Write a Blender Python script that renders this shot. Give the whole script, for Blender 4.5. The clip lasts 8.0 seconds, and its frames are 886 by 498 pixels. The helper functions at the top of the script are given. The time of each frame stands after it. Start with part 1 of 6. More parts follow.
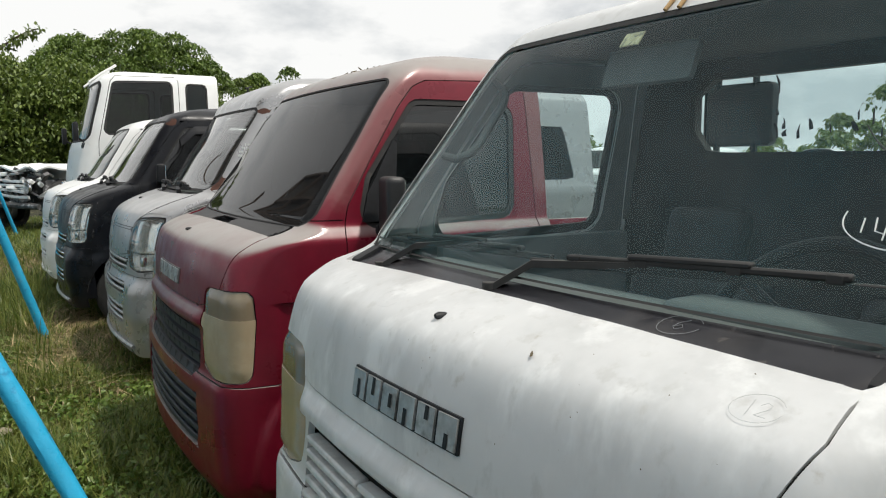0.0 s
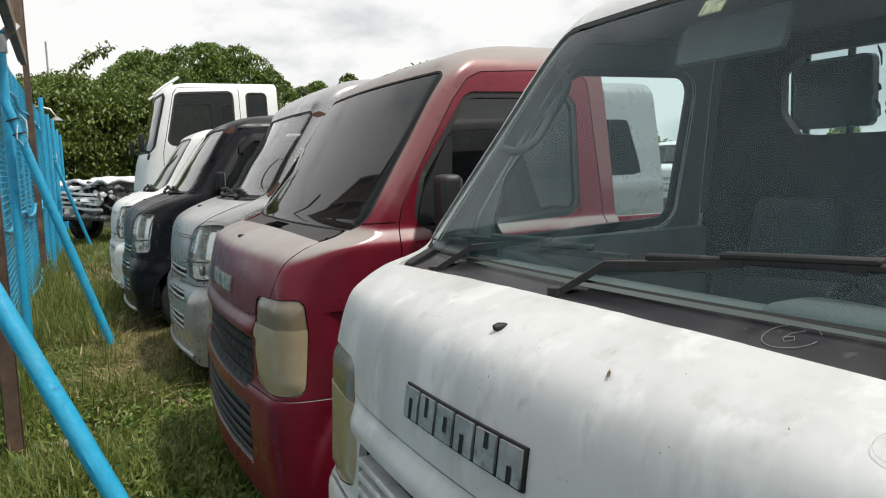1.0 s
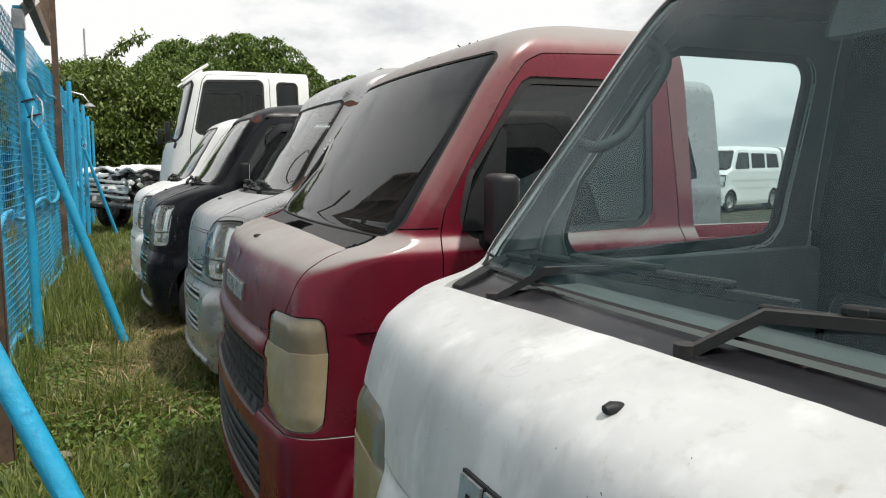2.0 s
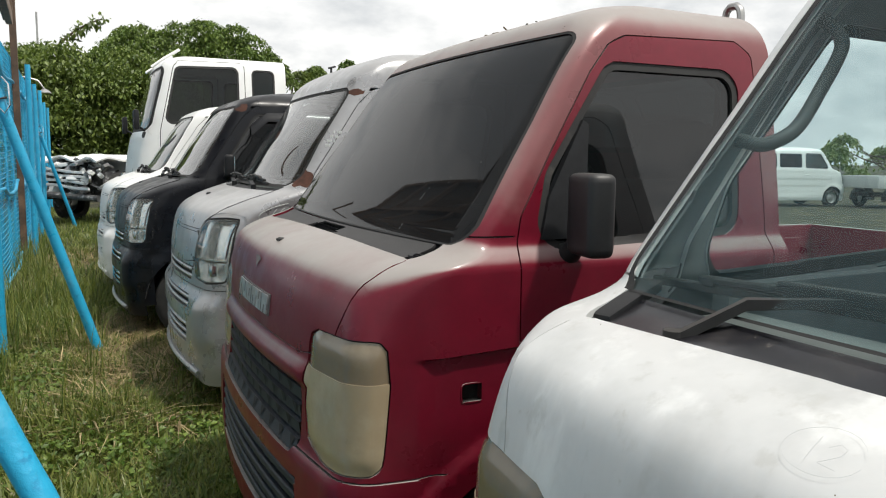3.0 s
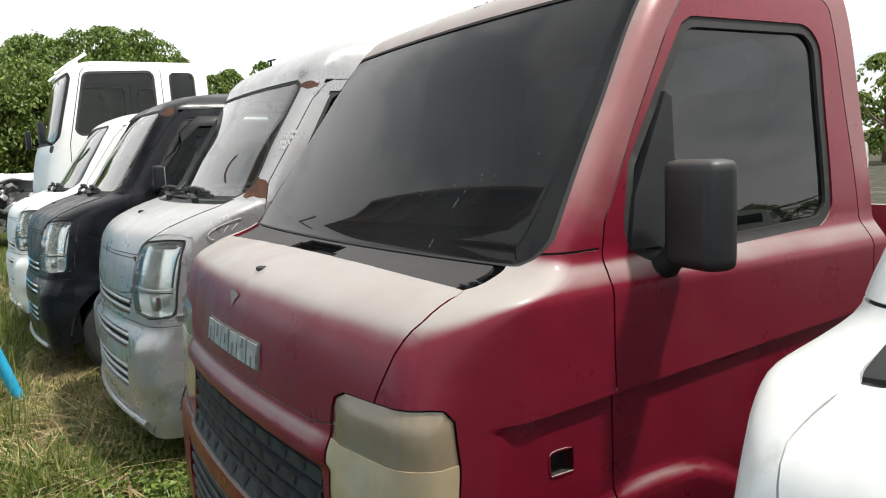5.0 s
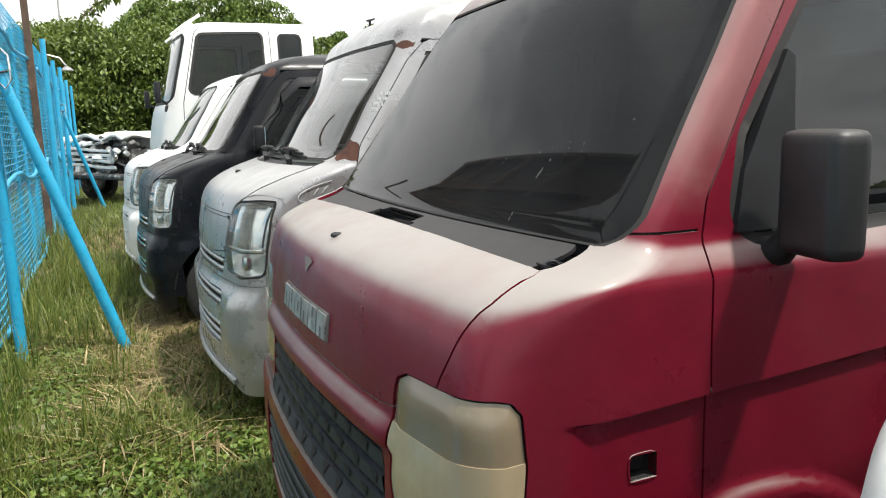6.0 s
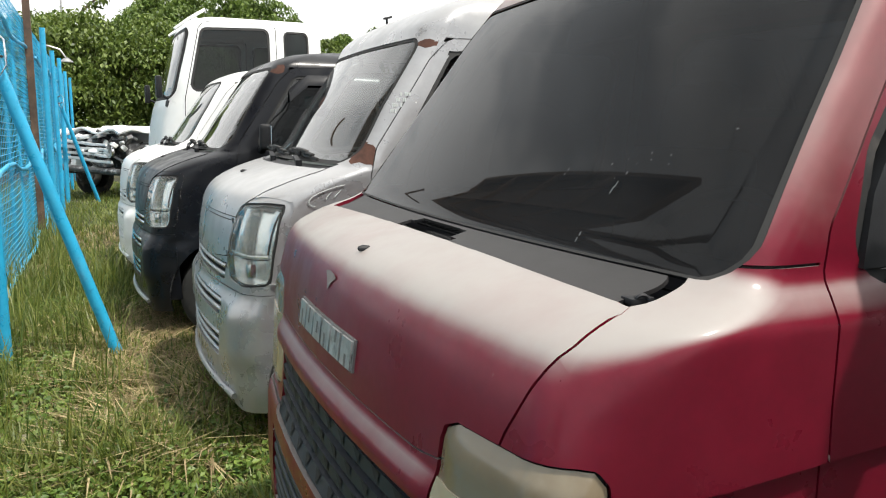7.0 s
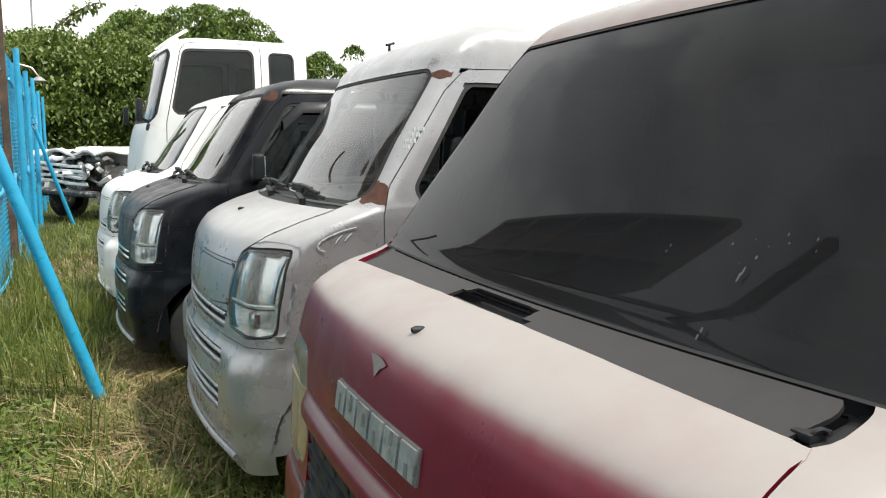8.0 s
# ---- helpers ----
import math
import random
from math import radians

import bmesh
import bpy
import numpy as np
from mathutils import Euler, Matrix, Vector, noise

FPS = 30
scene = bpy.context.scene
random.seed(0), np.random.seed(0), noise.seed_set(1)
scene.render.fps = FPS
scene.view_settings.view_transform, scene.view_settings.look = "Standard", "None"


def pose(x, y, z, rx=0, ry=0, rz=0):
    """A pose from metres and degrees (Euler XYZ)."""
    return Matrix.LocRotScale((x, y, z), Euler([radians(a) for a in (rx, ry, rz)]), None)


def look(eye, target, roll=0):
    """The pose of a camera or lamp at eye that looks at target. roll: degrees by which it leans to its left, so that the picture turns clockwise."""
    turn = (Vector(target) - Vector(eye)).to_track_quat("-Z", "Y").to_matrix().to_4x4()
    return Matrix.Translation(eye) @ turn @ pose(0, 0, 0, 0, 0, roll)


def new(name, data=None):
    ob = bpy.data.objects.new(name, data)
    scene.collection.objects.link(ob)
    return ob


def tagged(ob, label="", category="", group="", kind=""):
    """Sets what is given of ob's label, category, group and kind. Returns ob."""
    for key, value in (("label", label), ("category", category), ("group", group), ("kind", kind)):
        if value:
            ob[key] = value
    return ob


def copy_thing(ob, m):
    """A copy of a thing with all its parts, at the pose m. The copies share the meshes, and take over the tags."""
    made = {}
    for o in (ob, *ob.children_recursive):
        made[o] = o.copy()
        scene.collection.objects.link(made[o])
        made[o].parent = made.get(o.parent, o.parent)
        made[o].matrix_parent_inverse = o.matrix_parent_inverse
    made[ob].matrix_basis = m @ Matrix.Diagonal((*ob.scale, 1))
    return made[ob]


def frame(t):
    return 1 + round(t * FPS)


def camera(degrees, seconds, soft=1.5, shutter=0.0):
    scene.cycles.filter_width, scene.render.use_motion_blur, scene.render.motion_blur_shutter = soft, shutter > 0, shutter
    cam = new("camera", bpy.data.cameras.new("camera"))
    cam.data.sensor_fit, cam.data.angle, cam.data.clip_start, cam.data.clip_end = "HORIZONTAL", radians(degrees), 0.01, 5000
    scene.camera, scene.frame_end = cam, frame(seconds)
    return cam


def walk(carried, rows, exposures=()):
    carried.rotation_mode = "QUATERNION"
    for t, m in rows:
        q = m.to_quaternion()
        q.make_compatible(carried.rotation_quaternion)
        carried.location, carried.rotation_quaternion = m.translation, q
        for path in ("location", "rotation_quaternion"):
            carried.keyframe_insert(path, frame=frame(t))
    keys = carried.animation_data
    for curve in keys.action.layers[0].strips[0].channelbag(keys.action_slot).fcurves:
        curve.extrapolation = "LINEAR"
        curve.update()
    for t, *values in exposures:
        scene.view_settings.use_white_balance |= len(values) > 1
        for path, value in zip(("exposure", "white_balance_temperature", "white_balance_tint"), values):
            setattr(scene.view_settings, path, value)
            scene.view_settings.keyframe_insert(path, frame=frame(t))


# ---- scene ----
cam = camera(61.0, 8.0, 1.1)
PATH = [
    (0, (0.001, -0.065, 1.308), (0.915, 1.699, 1.078), 0.0),
    (0.5, (0.004, -0.05, 1.302), (0.791, 1.773, 1.061), -0.8),
    (1, (0.081, 0.073, 1.29), (0.844, 1.909, 1.068), -1.9),
    (1.5, (0.181, 0.279, 1.286), (0.939, 2.117, 1.074), 0.4),
    (1.7, (0.192, 0.336, 1.284), (0.872, 2.203, 1.058), 0.2),
    (2.8, (0.051, 0.789, 1.288), (0.85, 2.609, 1.07), -0.2),
    (3, (0.029, 0.827, 1.288), (0.825, 2.646, 1.049), 0.8),
    (3.5, (0.0, 0.967, 1.283), (0.71, 2.823, 1.054), 1.8),
    (4, (-0.001, 1.195, 1.28), (0.674, 3.078, 1.309), -3.5),
    (4.2, (0.004, 1.271, 1.277), (0.802, 3.101, 1.158), -2.5),
    (5.3, (-0.001, 1.356, 1.293), (0.97, 3.084, 1.029), -2.5),
    (5.5, (0.04, 1.384, 1.294), (0.914, 3.164, 1.027), -2.1),
    (6, (0.093, 1.417, 1.285), (0.81, 3.254, 0.952), -1.6),
    (6.5, (0.107, 1.453, 1.293), (0.879, 3.275, 1.002), -2.0),
    (7, (0.078, 1.637, 1.276), (0.812, 3.471, 0.961), 0.6),
    (7.5, (0.055, 1.856, 1.324), (0.924, 3.628, 1.0), 0.8),
    (8, (0.017, 1.893, 1.353), (0.811, 3.708, 1.078), 0.4),
]
walk(cam, [(t, look(eye, target, roll)) for t, eye, target, roll in PATH],
     [(0.0, 0.02), (1.7, 0.05), (3.0, 0.12), (4.2, 0.38), (5.4, 0.72), (6.5, 0.70), (8.0, 0.62)])

# ---- world, sun, exposure ----
SUN_EL, SUN_AZ = 65.0, -46.0          # height and bearing (anticlockwise from +x) of the sun
world = bpy.data.worlds.new("sky_world")
scene.world = world
world.use_nodes = True
wn, wl = world.node_tree.nodes, world.node_tree.links
wn.clear()
w_out, w_bg = wn.new("ShaderNodeOutputWorld"), wn.new("ShaderNodeBackground")
w_sky = wn.new("ShaderNodeTexSky")
w_sky.sky_type, w_sky.sun_disc = "NISHITA", False
w_sky.sun_elevation, w_sky.sun_rotation = radians(SUN_EL), radians(90 - SUN_AZ)
w_sky.dust_density = 3.0
w_co, w_map = wn.new("ShaderNodeTexCoord"), wn.new("ShaderNodeMapping")
w_map.inputs["Scale"].default_value = (1.0, 1.0, 2.2)
w_noise = wn.new("ShaderNodeTexNoise")
w_noise.inputs["Scale"].default_value, w_noise.inputs["Detail"].default_value = 3.6, 7.0
w_noise.inputs["Roughness"].default_value = 0.55
w_ramp = wn.new("ShaderNodeValToRGB")
w_ramp.color_ramp.elements[0].position, w_ramp.color_ramp.elements[0].color = 0.38, (7.3, 7.6, 7.8, 1)
w_ramp.color_ramp.elements[1].position, w_ramp.color_ramp.elements[1].color = 0.53, (11.8, 11.8, 11.6, 1)
w_mix = wn.new("ShaderNodeMix")
w_mix.data_type, w_mix.inputs["Factor"].default_value = "RGBA", 0.94
wl.new(w_co.outputs["Generated"], w_map.inputs["Vector"])
wl.new(w_map.outputs["Vector"], w_noise.inputs["Vector"])
wl.new(w_noise.outputs["Fac"], w_ramp.inputs["Fac"])
wl.new(w_sky.outputs["Color"], w_mix.inputs["A"])
wl.new(w_ramp.outputs["Color"], w_mix.inputs["B"])
wl.new(w_mix.outputs["Result"], w_bg.inputs["Color"])
w_bg.inputs["Strength"].default_value = 0.085
wl.new(w_bg.outputs["Background"], w_out.inputs["Surface"])

sun = new("sun", bpy.data.lights.new("sun", "SUN"))
sun.data.energy, sun.data.angle, sun.data.color = 3.5, radians(3.5), (1.0, 0.95, 0.87)
sun.matrix_world = look((0, 0, 30), Vector((0, 0, 30)) - Vector((
    math.cos(radians(SUN_EL)) * math.cos(radians(SUN_AZ)), math.cos(radians(SUN_EL)) * math.sin(radians(SUN_AZ)), math.sin(radians(SUN_EL)))))
scene.view_settings.exposure = 0.0


# ---- materials ----
def material(name, base, rough=0.5, metal=0.0, **more):
    """A node material. grain: (scale, amount) of fine colour variation; stain: (colour, scale, low, high) blotches, on
    leaves painted light and shade;
    dust: (colour, amount) settled on what faces up, on the reds also a painted highlight; bump: (scale, strength);
    coat, trans, alpha_tint as named."""
    m = bpy.data.materials.new(name)
    m.use_nodes = True
    n, l = m.node_tree.nodes, m.node_tree.links
    b = n["Principled BSDF"]
    b.inputs["Roughness"].default_value, b.inputs["Metallic"].default_value = rough, metal
    co = n.new("ShaderNodeTexCoord").outputs["Object"]
    rgb = n.new("ShaderNodeRGB")
    rgb.outputs[0].default_value = (*base, 1)
    colour = rgb.outputs[0]

    def tex(scale, detail=5.0, rough_=0.6, stretch=None):
        t = n.new("ShaderNodeTexNoise")
        t.inputs["Scale"].default_value, t.inputs["Detail"].default_value = scale, detail
        t.inputs["Roughness"].default_value = rough_
        v = co
        if stretch:
            mp = n.new("ShaderNodeMapping")
            mp.inputs["Scale"].default_value = stretch
            l.new(co, mp.inputs["Vector"])
            v = mp.outputs["Vector"]
        l.new(v, t.inputs["Vector"])
        return t.outputs["Fac"]

    def ranged(value, low, high, to0=0.0, to1=1.0):
        r = n.new("ShaderNodeMapRange")
        r.interpolation_type = "SMOOTHSTEP"
        for key, val in (("From Min", low), ("From Max", high), ("To Min", to0), ("To Max", to1)):
            r.inputs[key].default_value = val
        l.new(value, r.inputs["Value"])
        return r.outputs["Result"]

    def blend(fac, a, bcol, mode="MIX"):
        x = n.new("ShaderNodeMix")
        x.data_type, x.blend_type = "RGBA", mode
        l.new(fac, x.inputs["Factor"]) if not isinstance(fac, float) else None
        if isinstance(fac, float):
            x.inputs["Factor"].default_value = fac
        l.new(a, x.inputs["A"])
        if isinstance(bcol, tuple):
            x.inputs["B"].default_value = (*bcol, 1)
        else:
            l.new(bcol, x.inputs["B"])
        return x.outputs["Result"]

    def times(a, bval):
        x = n.new("ShaderNodeMath")
        x.operation = "MULTIPLY"
        l.new(a, x.inputs[0])
        if isinstance(bval, float):
            x.inputs[1].default_value = bval
        else:
            l.new(bval, x.inputs[1])
        return x.outputs[0]

    if "grain" in more:
        scale, amount = more["grain"]
        lo = tuple(c * (1 - amount) for c in base)
        hi = tuple(min(1, c * (1 + amount)) for c in base)
        colour = blend(ranged(tex(scale), 0.3, 0.7), colour, lo)
        colour = blend(ranged(tex(scale * 0.23), 0.45, 0.75), colour, hi)
    for stain in more.get("stains_and_shade", ()):
        col, scale, low, high, amount, *stretch = stain
        colour = blend(times(ranged(tex(scale, stretch=stretch[0] if stretch else None), low, high), float(amount)), colour, col)
    rough_socket = None
    if "fade" in more:
        col, low, high, amount = more["fade"]
        fs = n.new("ShaderNodeSeparateXYZ")
        l.new(co, fs.inputs[0])
        fz = n.new("ShaderNodeMath")
        fz.operation = "ADD"
        l.new(fs.outputs["Z"], fz.inputs[0])
        l.new(ranged(tex(2.2), 0.25, 0.75, -0.12, 0.12), fz.inputs[1])
        colour = blend(times(ranged(fz.outputs[0], low, high), float(amount)), colour, col)
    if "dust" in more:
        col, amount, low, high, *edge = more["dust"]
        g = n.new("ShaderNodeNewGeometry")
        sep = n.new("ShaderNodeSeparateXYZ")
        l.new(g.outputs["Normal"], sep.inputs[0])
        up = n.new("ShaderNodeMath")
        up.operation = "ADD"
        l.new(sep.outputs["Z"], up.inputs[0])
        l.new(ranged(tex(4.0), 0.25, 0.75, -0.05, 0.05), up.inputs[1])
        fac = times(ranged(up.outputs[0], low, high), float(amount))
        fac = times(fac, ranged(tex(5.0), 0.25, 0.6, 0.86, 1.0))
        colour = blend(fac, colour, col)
        rough_socket = ranged(fac, 0.0, 0.8, rough, 0.52)
        l.new(ranged(fac, 0.0, 0.8, metal, 0.0), b.inputs["Metallic"])
    if "wear" in more:
        amount, scale = more["wear"]
        rr = n.new("ShaderNodeMath")
        rr.operation = "ADD"
        l.new(ranged(tex(scale), 0.3, 0.75, -amount, amount), rr.inputs[0])
        if rough_socket:
            l.new(rough_socket, rr.inputs[1])
        else:
            rr.inputs[1].default_value = rough
        rough_socket = rr.outputs[0]
    if rough_socket:
        l.new(rough_socket, b.inputs["Roughness"])
    if "random" in more:
        oi = n.new("ShaderNodeNewGeometry")
        dark = tuple(c * (1 - more["random"]) for c in base)
        colour = blend(oi.outputs["Random Per Island"], colour, more.get("other", dark))
    l.new(colour, b.inputs["Base Color"])
    if "bump" in more:
        scale, strength, *dist = more["bump"]
        bp = n.new("ShaderNodeBump")
        bp.inputs["Strength"].default_value, bp.inputs["Distance"].default_value = strength, dist[0] if dist else 0.01
        l.new(tex(scale), bp.inputs["Height"])
        l.new(bp.outputs["Normal"], b.inputs["Normal"])
    if "spec" in more:
        b.inputs["Specular IOR Level"].default_value = more["spec"]
    if "coat" in more:
        b.inputs["Coat Weight"].default_value, b.inputs["Coat Roughness"].default_value = more["coat"]
    if "trans" in more:
        b.inputs["Transmission Weight"].default_value = more["trans"]
    if "translucent" in more:
        t = n.new("ShaderNodeBsdfTranslucent")
        l.new(colour, t.inputs["Color"])
        mx = n.new("ShaderNodeMixShader")
        mx.inputs[0].default_value = more["translucent"]
        l.new(b.outputs[0], mx.inputs[1])
        l.new(t.outputs[0], mx.inputs[2])
        l.new(mx.outputs[0], n["Material Output"].inputs["Surface"])
    return m


def glass(name, tint, film=0.0, film_colour=(0.4, 0.4, 0.38), gloss=1.0, film_scale=3.0, base_gloss=0.045):
    """A pane: light passes with a tint, the surface mirrors by Fresnel, and a film of dust and painted haze dulls it.
    """
    m = bpy.data.materials.new(name)
    m.use_nodes = True
    n, l = m.node_tree.nodes, m.node_tree.links
    n.remove(n["Principled BSDF"])
    tr, gl, df = n.new("ShaderNodeBsdfTransparent"), n.new("ShaderNodeBsdfGlossy"), n.new("ShaderNodeBsdfDiffuse")
    tr.inputs["Color"].default_value = (*tint, 1)
    gl.inputs["Roughness"].default_value = 0.015
    gl.inputs["Color"].default_value = (gloss, gloss, gloss, 1)
    df.inputs["Color"].default_value = (*film_colour, 1)
    lw, pw, fr = n.new("ShaderNodeLayerWeight"), n.new("ShaderNodeMath"), n.new("ShaderNodeMapRange")
    lw.inputs["Blend"].default_value = 0.5
    pw.operation, pw.inputs[1].default_value = "POWER", 5.0
    l.new(lw.outputs["Facing"], pw.inputs[0])
    l.new(pw.outputs[0], fr.inputs["Value"])
    fr.inputs["To Min"].default_value = base_gloss
    mx, mf = n.new("ShaderNodeMixShader"), n.new("ShaderNodeMixShader")
    co = n.new("ShaderNodeTexCoord")
    t = n.new("ShaderNodeTexNoise")
    t.inputs["Scale"].default_value, t.inputs["Detail"].default_value = film_scale, 8.0
    l.new(co.outputs["Object"], t.inputs["Vector"])
    r = n.new("ShaderNodeMapRange")
    for key, val in (("From Min", 0.3), ("From Max", 0.75), ("To Min", film * 0.5), ("To Max", film)):
        r.inputs[key].default_value = val
    l.new(t.outputs["Fac"], r.inputs["Value"])
    l.new(r.outputs["Result"], mf.inputs[0])
    l.new(tr.outputs[0], mf.inputs[1])
    l.new(df.outputs[0], mf.inputs[2])
    l.new(fr.outputs[0], mx.inputs[0])
    l.new(mf.outputs[0], mx.inputs[1])
    l.new(gl.outputs[0], mx.inputs[2])
    l.new(mx.outputs[0], n["Material Output"].inputs["Surface"])
    return m


M = {}
M["white_paint"] = material("white_paint", (0.545, 0.552, 0.548), 0.42, grain=(9, 0.06), coat=(0.25, 0.2),
                            stains_and_shade=(((0.37, 0.38, 0.375), 5.0, 0.47, 0.70, 0.55, (1, 1, 0.22)), ((0.72, 0.73, 0.72), 9, 0.50, 0.68, 0.6, (1, 1, 0.4)), ((0.40, 0.40, 0.38), 24, 0.55, 0.7, 0.5, (1, 1, 0.6)), ((0.30, 0.27, 0.22), 16, 0.66, 0.76, 0.5)), wear=(0.12, 6), bump=(30, 0.03))
# Dust of both reds: film on bonnet, painted highlight on shoulders and belt line.
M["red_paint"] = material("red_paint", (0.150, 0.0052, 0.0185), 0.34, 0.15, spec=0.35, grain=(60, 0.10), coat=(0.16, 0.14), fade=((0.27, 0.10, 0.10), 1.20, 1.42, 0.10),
                          stains_and_shade=(((0.20, 0.040, 0.048), 2.5, 0.5, 0.78, 0.22), ((0.10, 0.003, 0.010), 1.6, 0.5, 0.75, 0.4), ((0.28, 0.19, 0.18), 55, 0.70, 0.79, 0.25)),
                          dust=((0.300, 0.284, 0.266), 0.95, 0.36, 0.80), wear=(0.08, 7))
M["red_cab"] = material("faded_red_cab_paint", (0.150, 0.0052, 0.0185), 0.34, 0.15, spec=0.35, grain=(60, 0.10), coat=(0.16, 0.14), fade=((0.34, 0.235, 0.215), 1.10, 1.26, 0.30),
                        stains_and_shade=(((0.20, 0.040, 0.048), 2.5, 0.5, 0.78, 0.22), ((0.10, 0.003, 0.010), 1.6, 0.5, 0.75, 0.4)), dust=((0.300, 0.284, 0.266), 0.95, 0.36, 0.80), wear=(0.08, 7))
M["silver_paint"] = material("silver_paint", (0.345, 0.348, 0.355), 0.33, 0.5, grain=(80, 0.05), coat=(0.3, 0.15),
                             stains_and_shade=(((0.38, 0.37, 0.34), 3, 0.5, 0.75, 0.4), ((0.3, 0.28, 0.25), 22, 0.68, 0.78, 0.3)), dust=((0.41, 0.405, 0.40), 0.40, 0.40, 0.95), wear=(0.1, 8))
M["black_paint"] = material("black_paint", (0.005, 0.006, 0.009), 0.35, 0.0, spec=0.25, coat=(0.10, 0.12), stains_and_shade=(((0.02, 0.02, 0.02), 4, 0.5, 0.8, 0.5),),
                            dust=((0.055, 0.055, 0.056), 0.5, 0.5, 0.98), wear=(0.12, 8))
M["truck_paint"] = material("truck_paint", (0.78, 0.79, 0.78), 0.35, grain=(6, 0.05), coat=(0.3, 0.15), stains_and_shade=(((0.5, 0.48, 0.44), 2, 0.55, 0.8, 0.3),), wear=(0.08, 5))
M["plastic"] = material("dark_plastic", (0.013, 0.014, 0.016), 0.55, grain=(40, 0.3), spec=0.3, dust=((0.026, 0.025, 0.025), 0.5, 0.3, 0.95), bump=(220, 0.08, 0.002))
M["grey_plastic"] = material("grey_plastic", (0.10, 0.105, 0.115), 0.6, grain=(30, 0.25), dust=((0.28, 0.27, 0.25), 0.55, 0.2, 0.95), bump=(220, 0.06, 0.002))
M["cowl_grey"] = material("sun_bleached_plastic", (0.026, 0.025, 0.026), 0.65, grain=(25, 0.3), spec=0.3, dust=((0.040, 0.038, 0.037), 0.6, 0.2, 0.9), bump=(160, 0.1, 0.002))
M["mirror_plastic"] = material("weathered_mirror_shell", (0.0151, 0.0158, 0.0173), 0.5, grain=(40, 0.25), dust=((0.075, 0.073, 0.07), 0.5, 0.3, 0.95), bump=(220, 0.08, 0.002))
M["scuttle"] = material("glossy_black_scuttle", (0.012, 0.012, 0.015), 0.26, grain=(14, 0.4), stains_and_shade=(((0.06, 0.056, 0.055), 6, 0.50, 0.72, 0.6), ((0.10, 0.09, 0.08), 30, 0.60, 0.72, 0.5)), bump=(9, 0.12, 0.01))
M["rubber"] = material("rubber", (0.018, 0.018, 0.018), 0.7, grain=(30, 0.3), stains_and_shade=(((0.10, 0.09, 0.08), 9, 0.55, 0.75, 0.6),))
M["tyre"] = material("tyre_rubber", (0.022, 0.022, 0.021), 0.85, grain=(20, 0.3), stains_and_shade=(((0.12, 0.10, 0.075), 6, 0.5, 0.75, 0.7),), bump=(60, 0.2))
M["gap"] = material("panel_gap", (0.012, 0.012, 0.012), 0.8)
M["inside"] = material("cab_lining", (0.026, 0.028, 0.031), 0.8, grain=(12, 0.25), stains_and_shade=(((0.07, 0.068, 0.062), 5, 0.5, 0.75, 0.4),))
M["cab_grey"] = material("cab_grey_trim", (0.14, 0.155, 0.155), 0.7, grain=(12, 0.2), stains_and_shade=(((0.12, 0.12, 0.11), 5, 0.5, 0.75, 0.5),))
M["handle_grey"] = material("grey_handle_plastic", (0.055, 0.062, 0.062), 0.55, grain=(20, 0.15))
M["dash_grey"] = material("faded_dash_plastic", (0.085, 0.098, 0.096), 0.65, grain=(20, 0.2), dust=((0.16, 0.165, 0.155), 0.4, 0.5, 0.95), bump=(160, 0.08, 0.002))
M["seat"] = material("seat_vinyl", (0.03, 0.032, 0.036), 0.65, grain=(18, 0.2), bump=(140, 0.12, 0.002))
M["steel"] = material("dull_steel", (0.45, 0.45, 0.44), 0.4, 0.9, grain=(20, 0.15), wear=(0.12, 10))
M["chrome"] = material("chrome", (0.75, 0.76, 0.77), 0.12, 1.0, wear=(0.06, 14))
M["rust"] = material("rust", (0.075, 0.030, 0.019), 0.9, grain=(40, 0.4), bump=(90, 0.3, 0.003))
M["rusty_steel"] = material("brown_steel", (0.10, 0.065, 0.045), 0.75, 0.2, grain=(14, 0.35), stains_and_shade=(((0.22, 0.13, 0.08), 7, 0.5, 0.72, 0.7), ((0.03, 0.025, 0.022), 18, 0.55, 0.7, 0.6)), bump=(50, 0.2, 0.004))
M["blue_paint"] = material("blue_pipe_paint", (0.025, 0.36, 0.60), 0.36, grain=(12, 0.12), stains_and_shade=(((0.01, 0.22, 0.42), 20, 0.6, 0.7, 0.8), ((0.16, 0.48, 0.62), 5, 0.55, 0.8, 0.35)), bump=(45, 0.5, 0.006), wear=(0.1, 20))
M["lamp_old"] = material("yellowed_lens", (0.36, 0.285, 0.18), 0.24, grain=(7, 0.12), stains_and_shade=(((0.52, 0.46, 0.33), 5, 0.45, 0.75, 0.55), ((0.20, 0.16, 0.09), 13, 0.58, 0.74, 0.4)), coat=(0.45, 0.12))
M["lamp_top"] = material("yellowed_lens_top", (0.18, 0.14, 0.09), 0.2, grain=(8, 0.15), stains_and_shade=(((0.30, 0.26, 0.18), 6, 0.5, 0.75, 0.4),), coat=(0.45, 0.12))
M["lens"] = glass("clear_lens", (0.96, 0.97, 0.96), 0.035, (0.78, 0.78, 0.74), 0.8, 6.0, 0.03)
M["reflector"] = material("lamp_reflector", (0.84, 0.84, 0.83), 0.20, 0.8, wear=(0.08, 12), bump=(18, 0.25))
# Bluish films of these three: grime plus painted haze of reflected sky.
M["glass_clear"] = glass("greenish_glass", (0.85, 0.945, 0.945), 0.055, (0.20, 0.45, 0.52), 0.65, 3.0, 0.03)
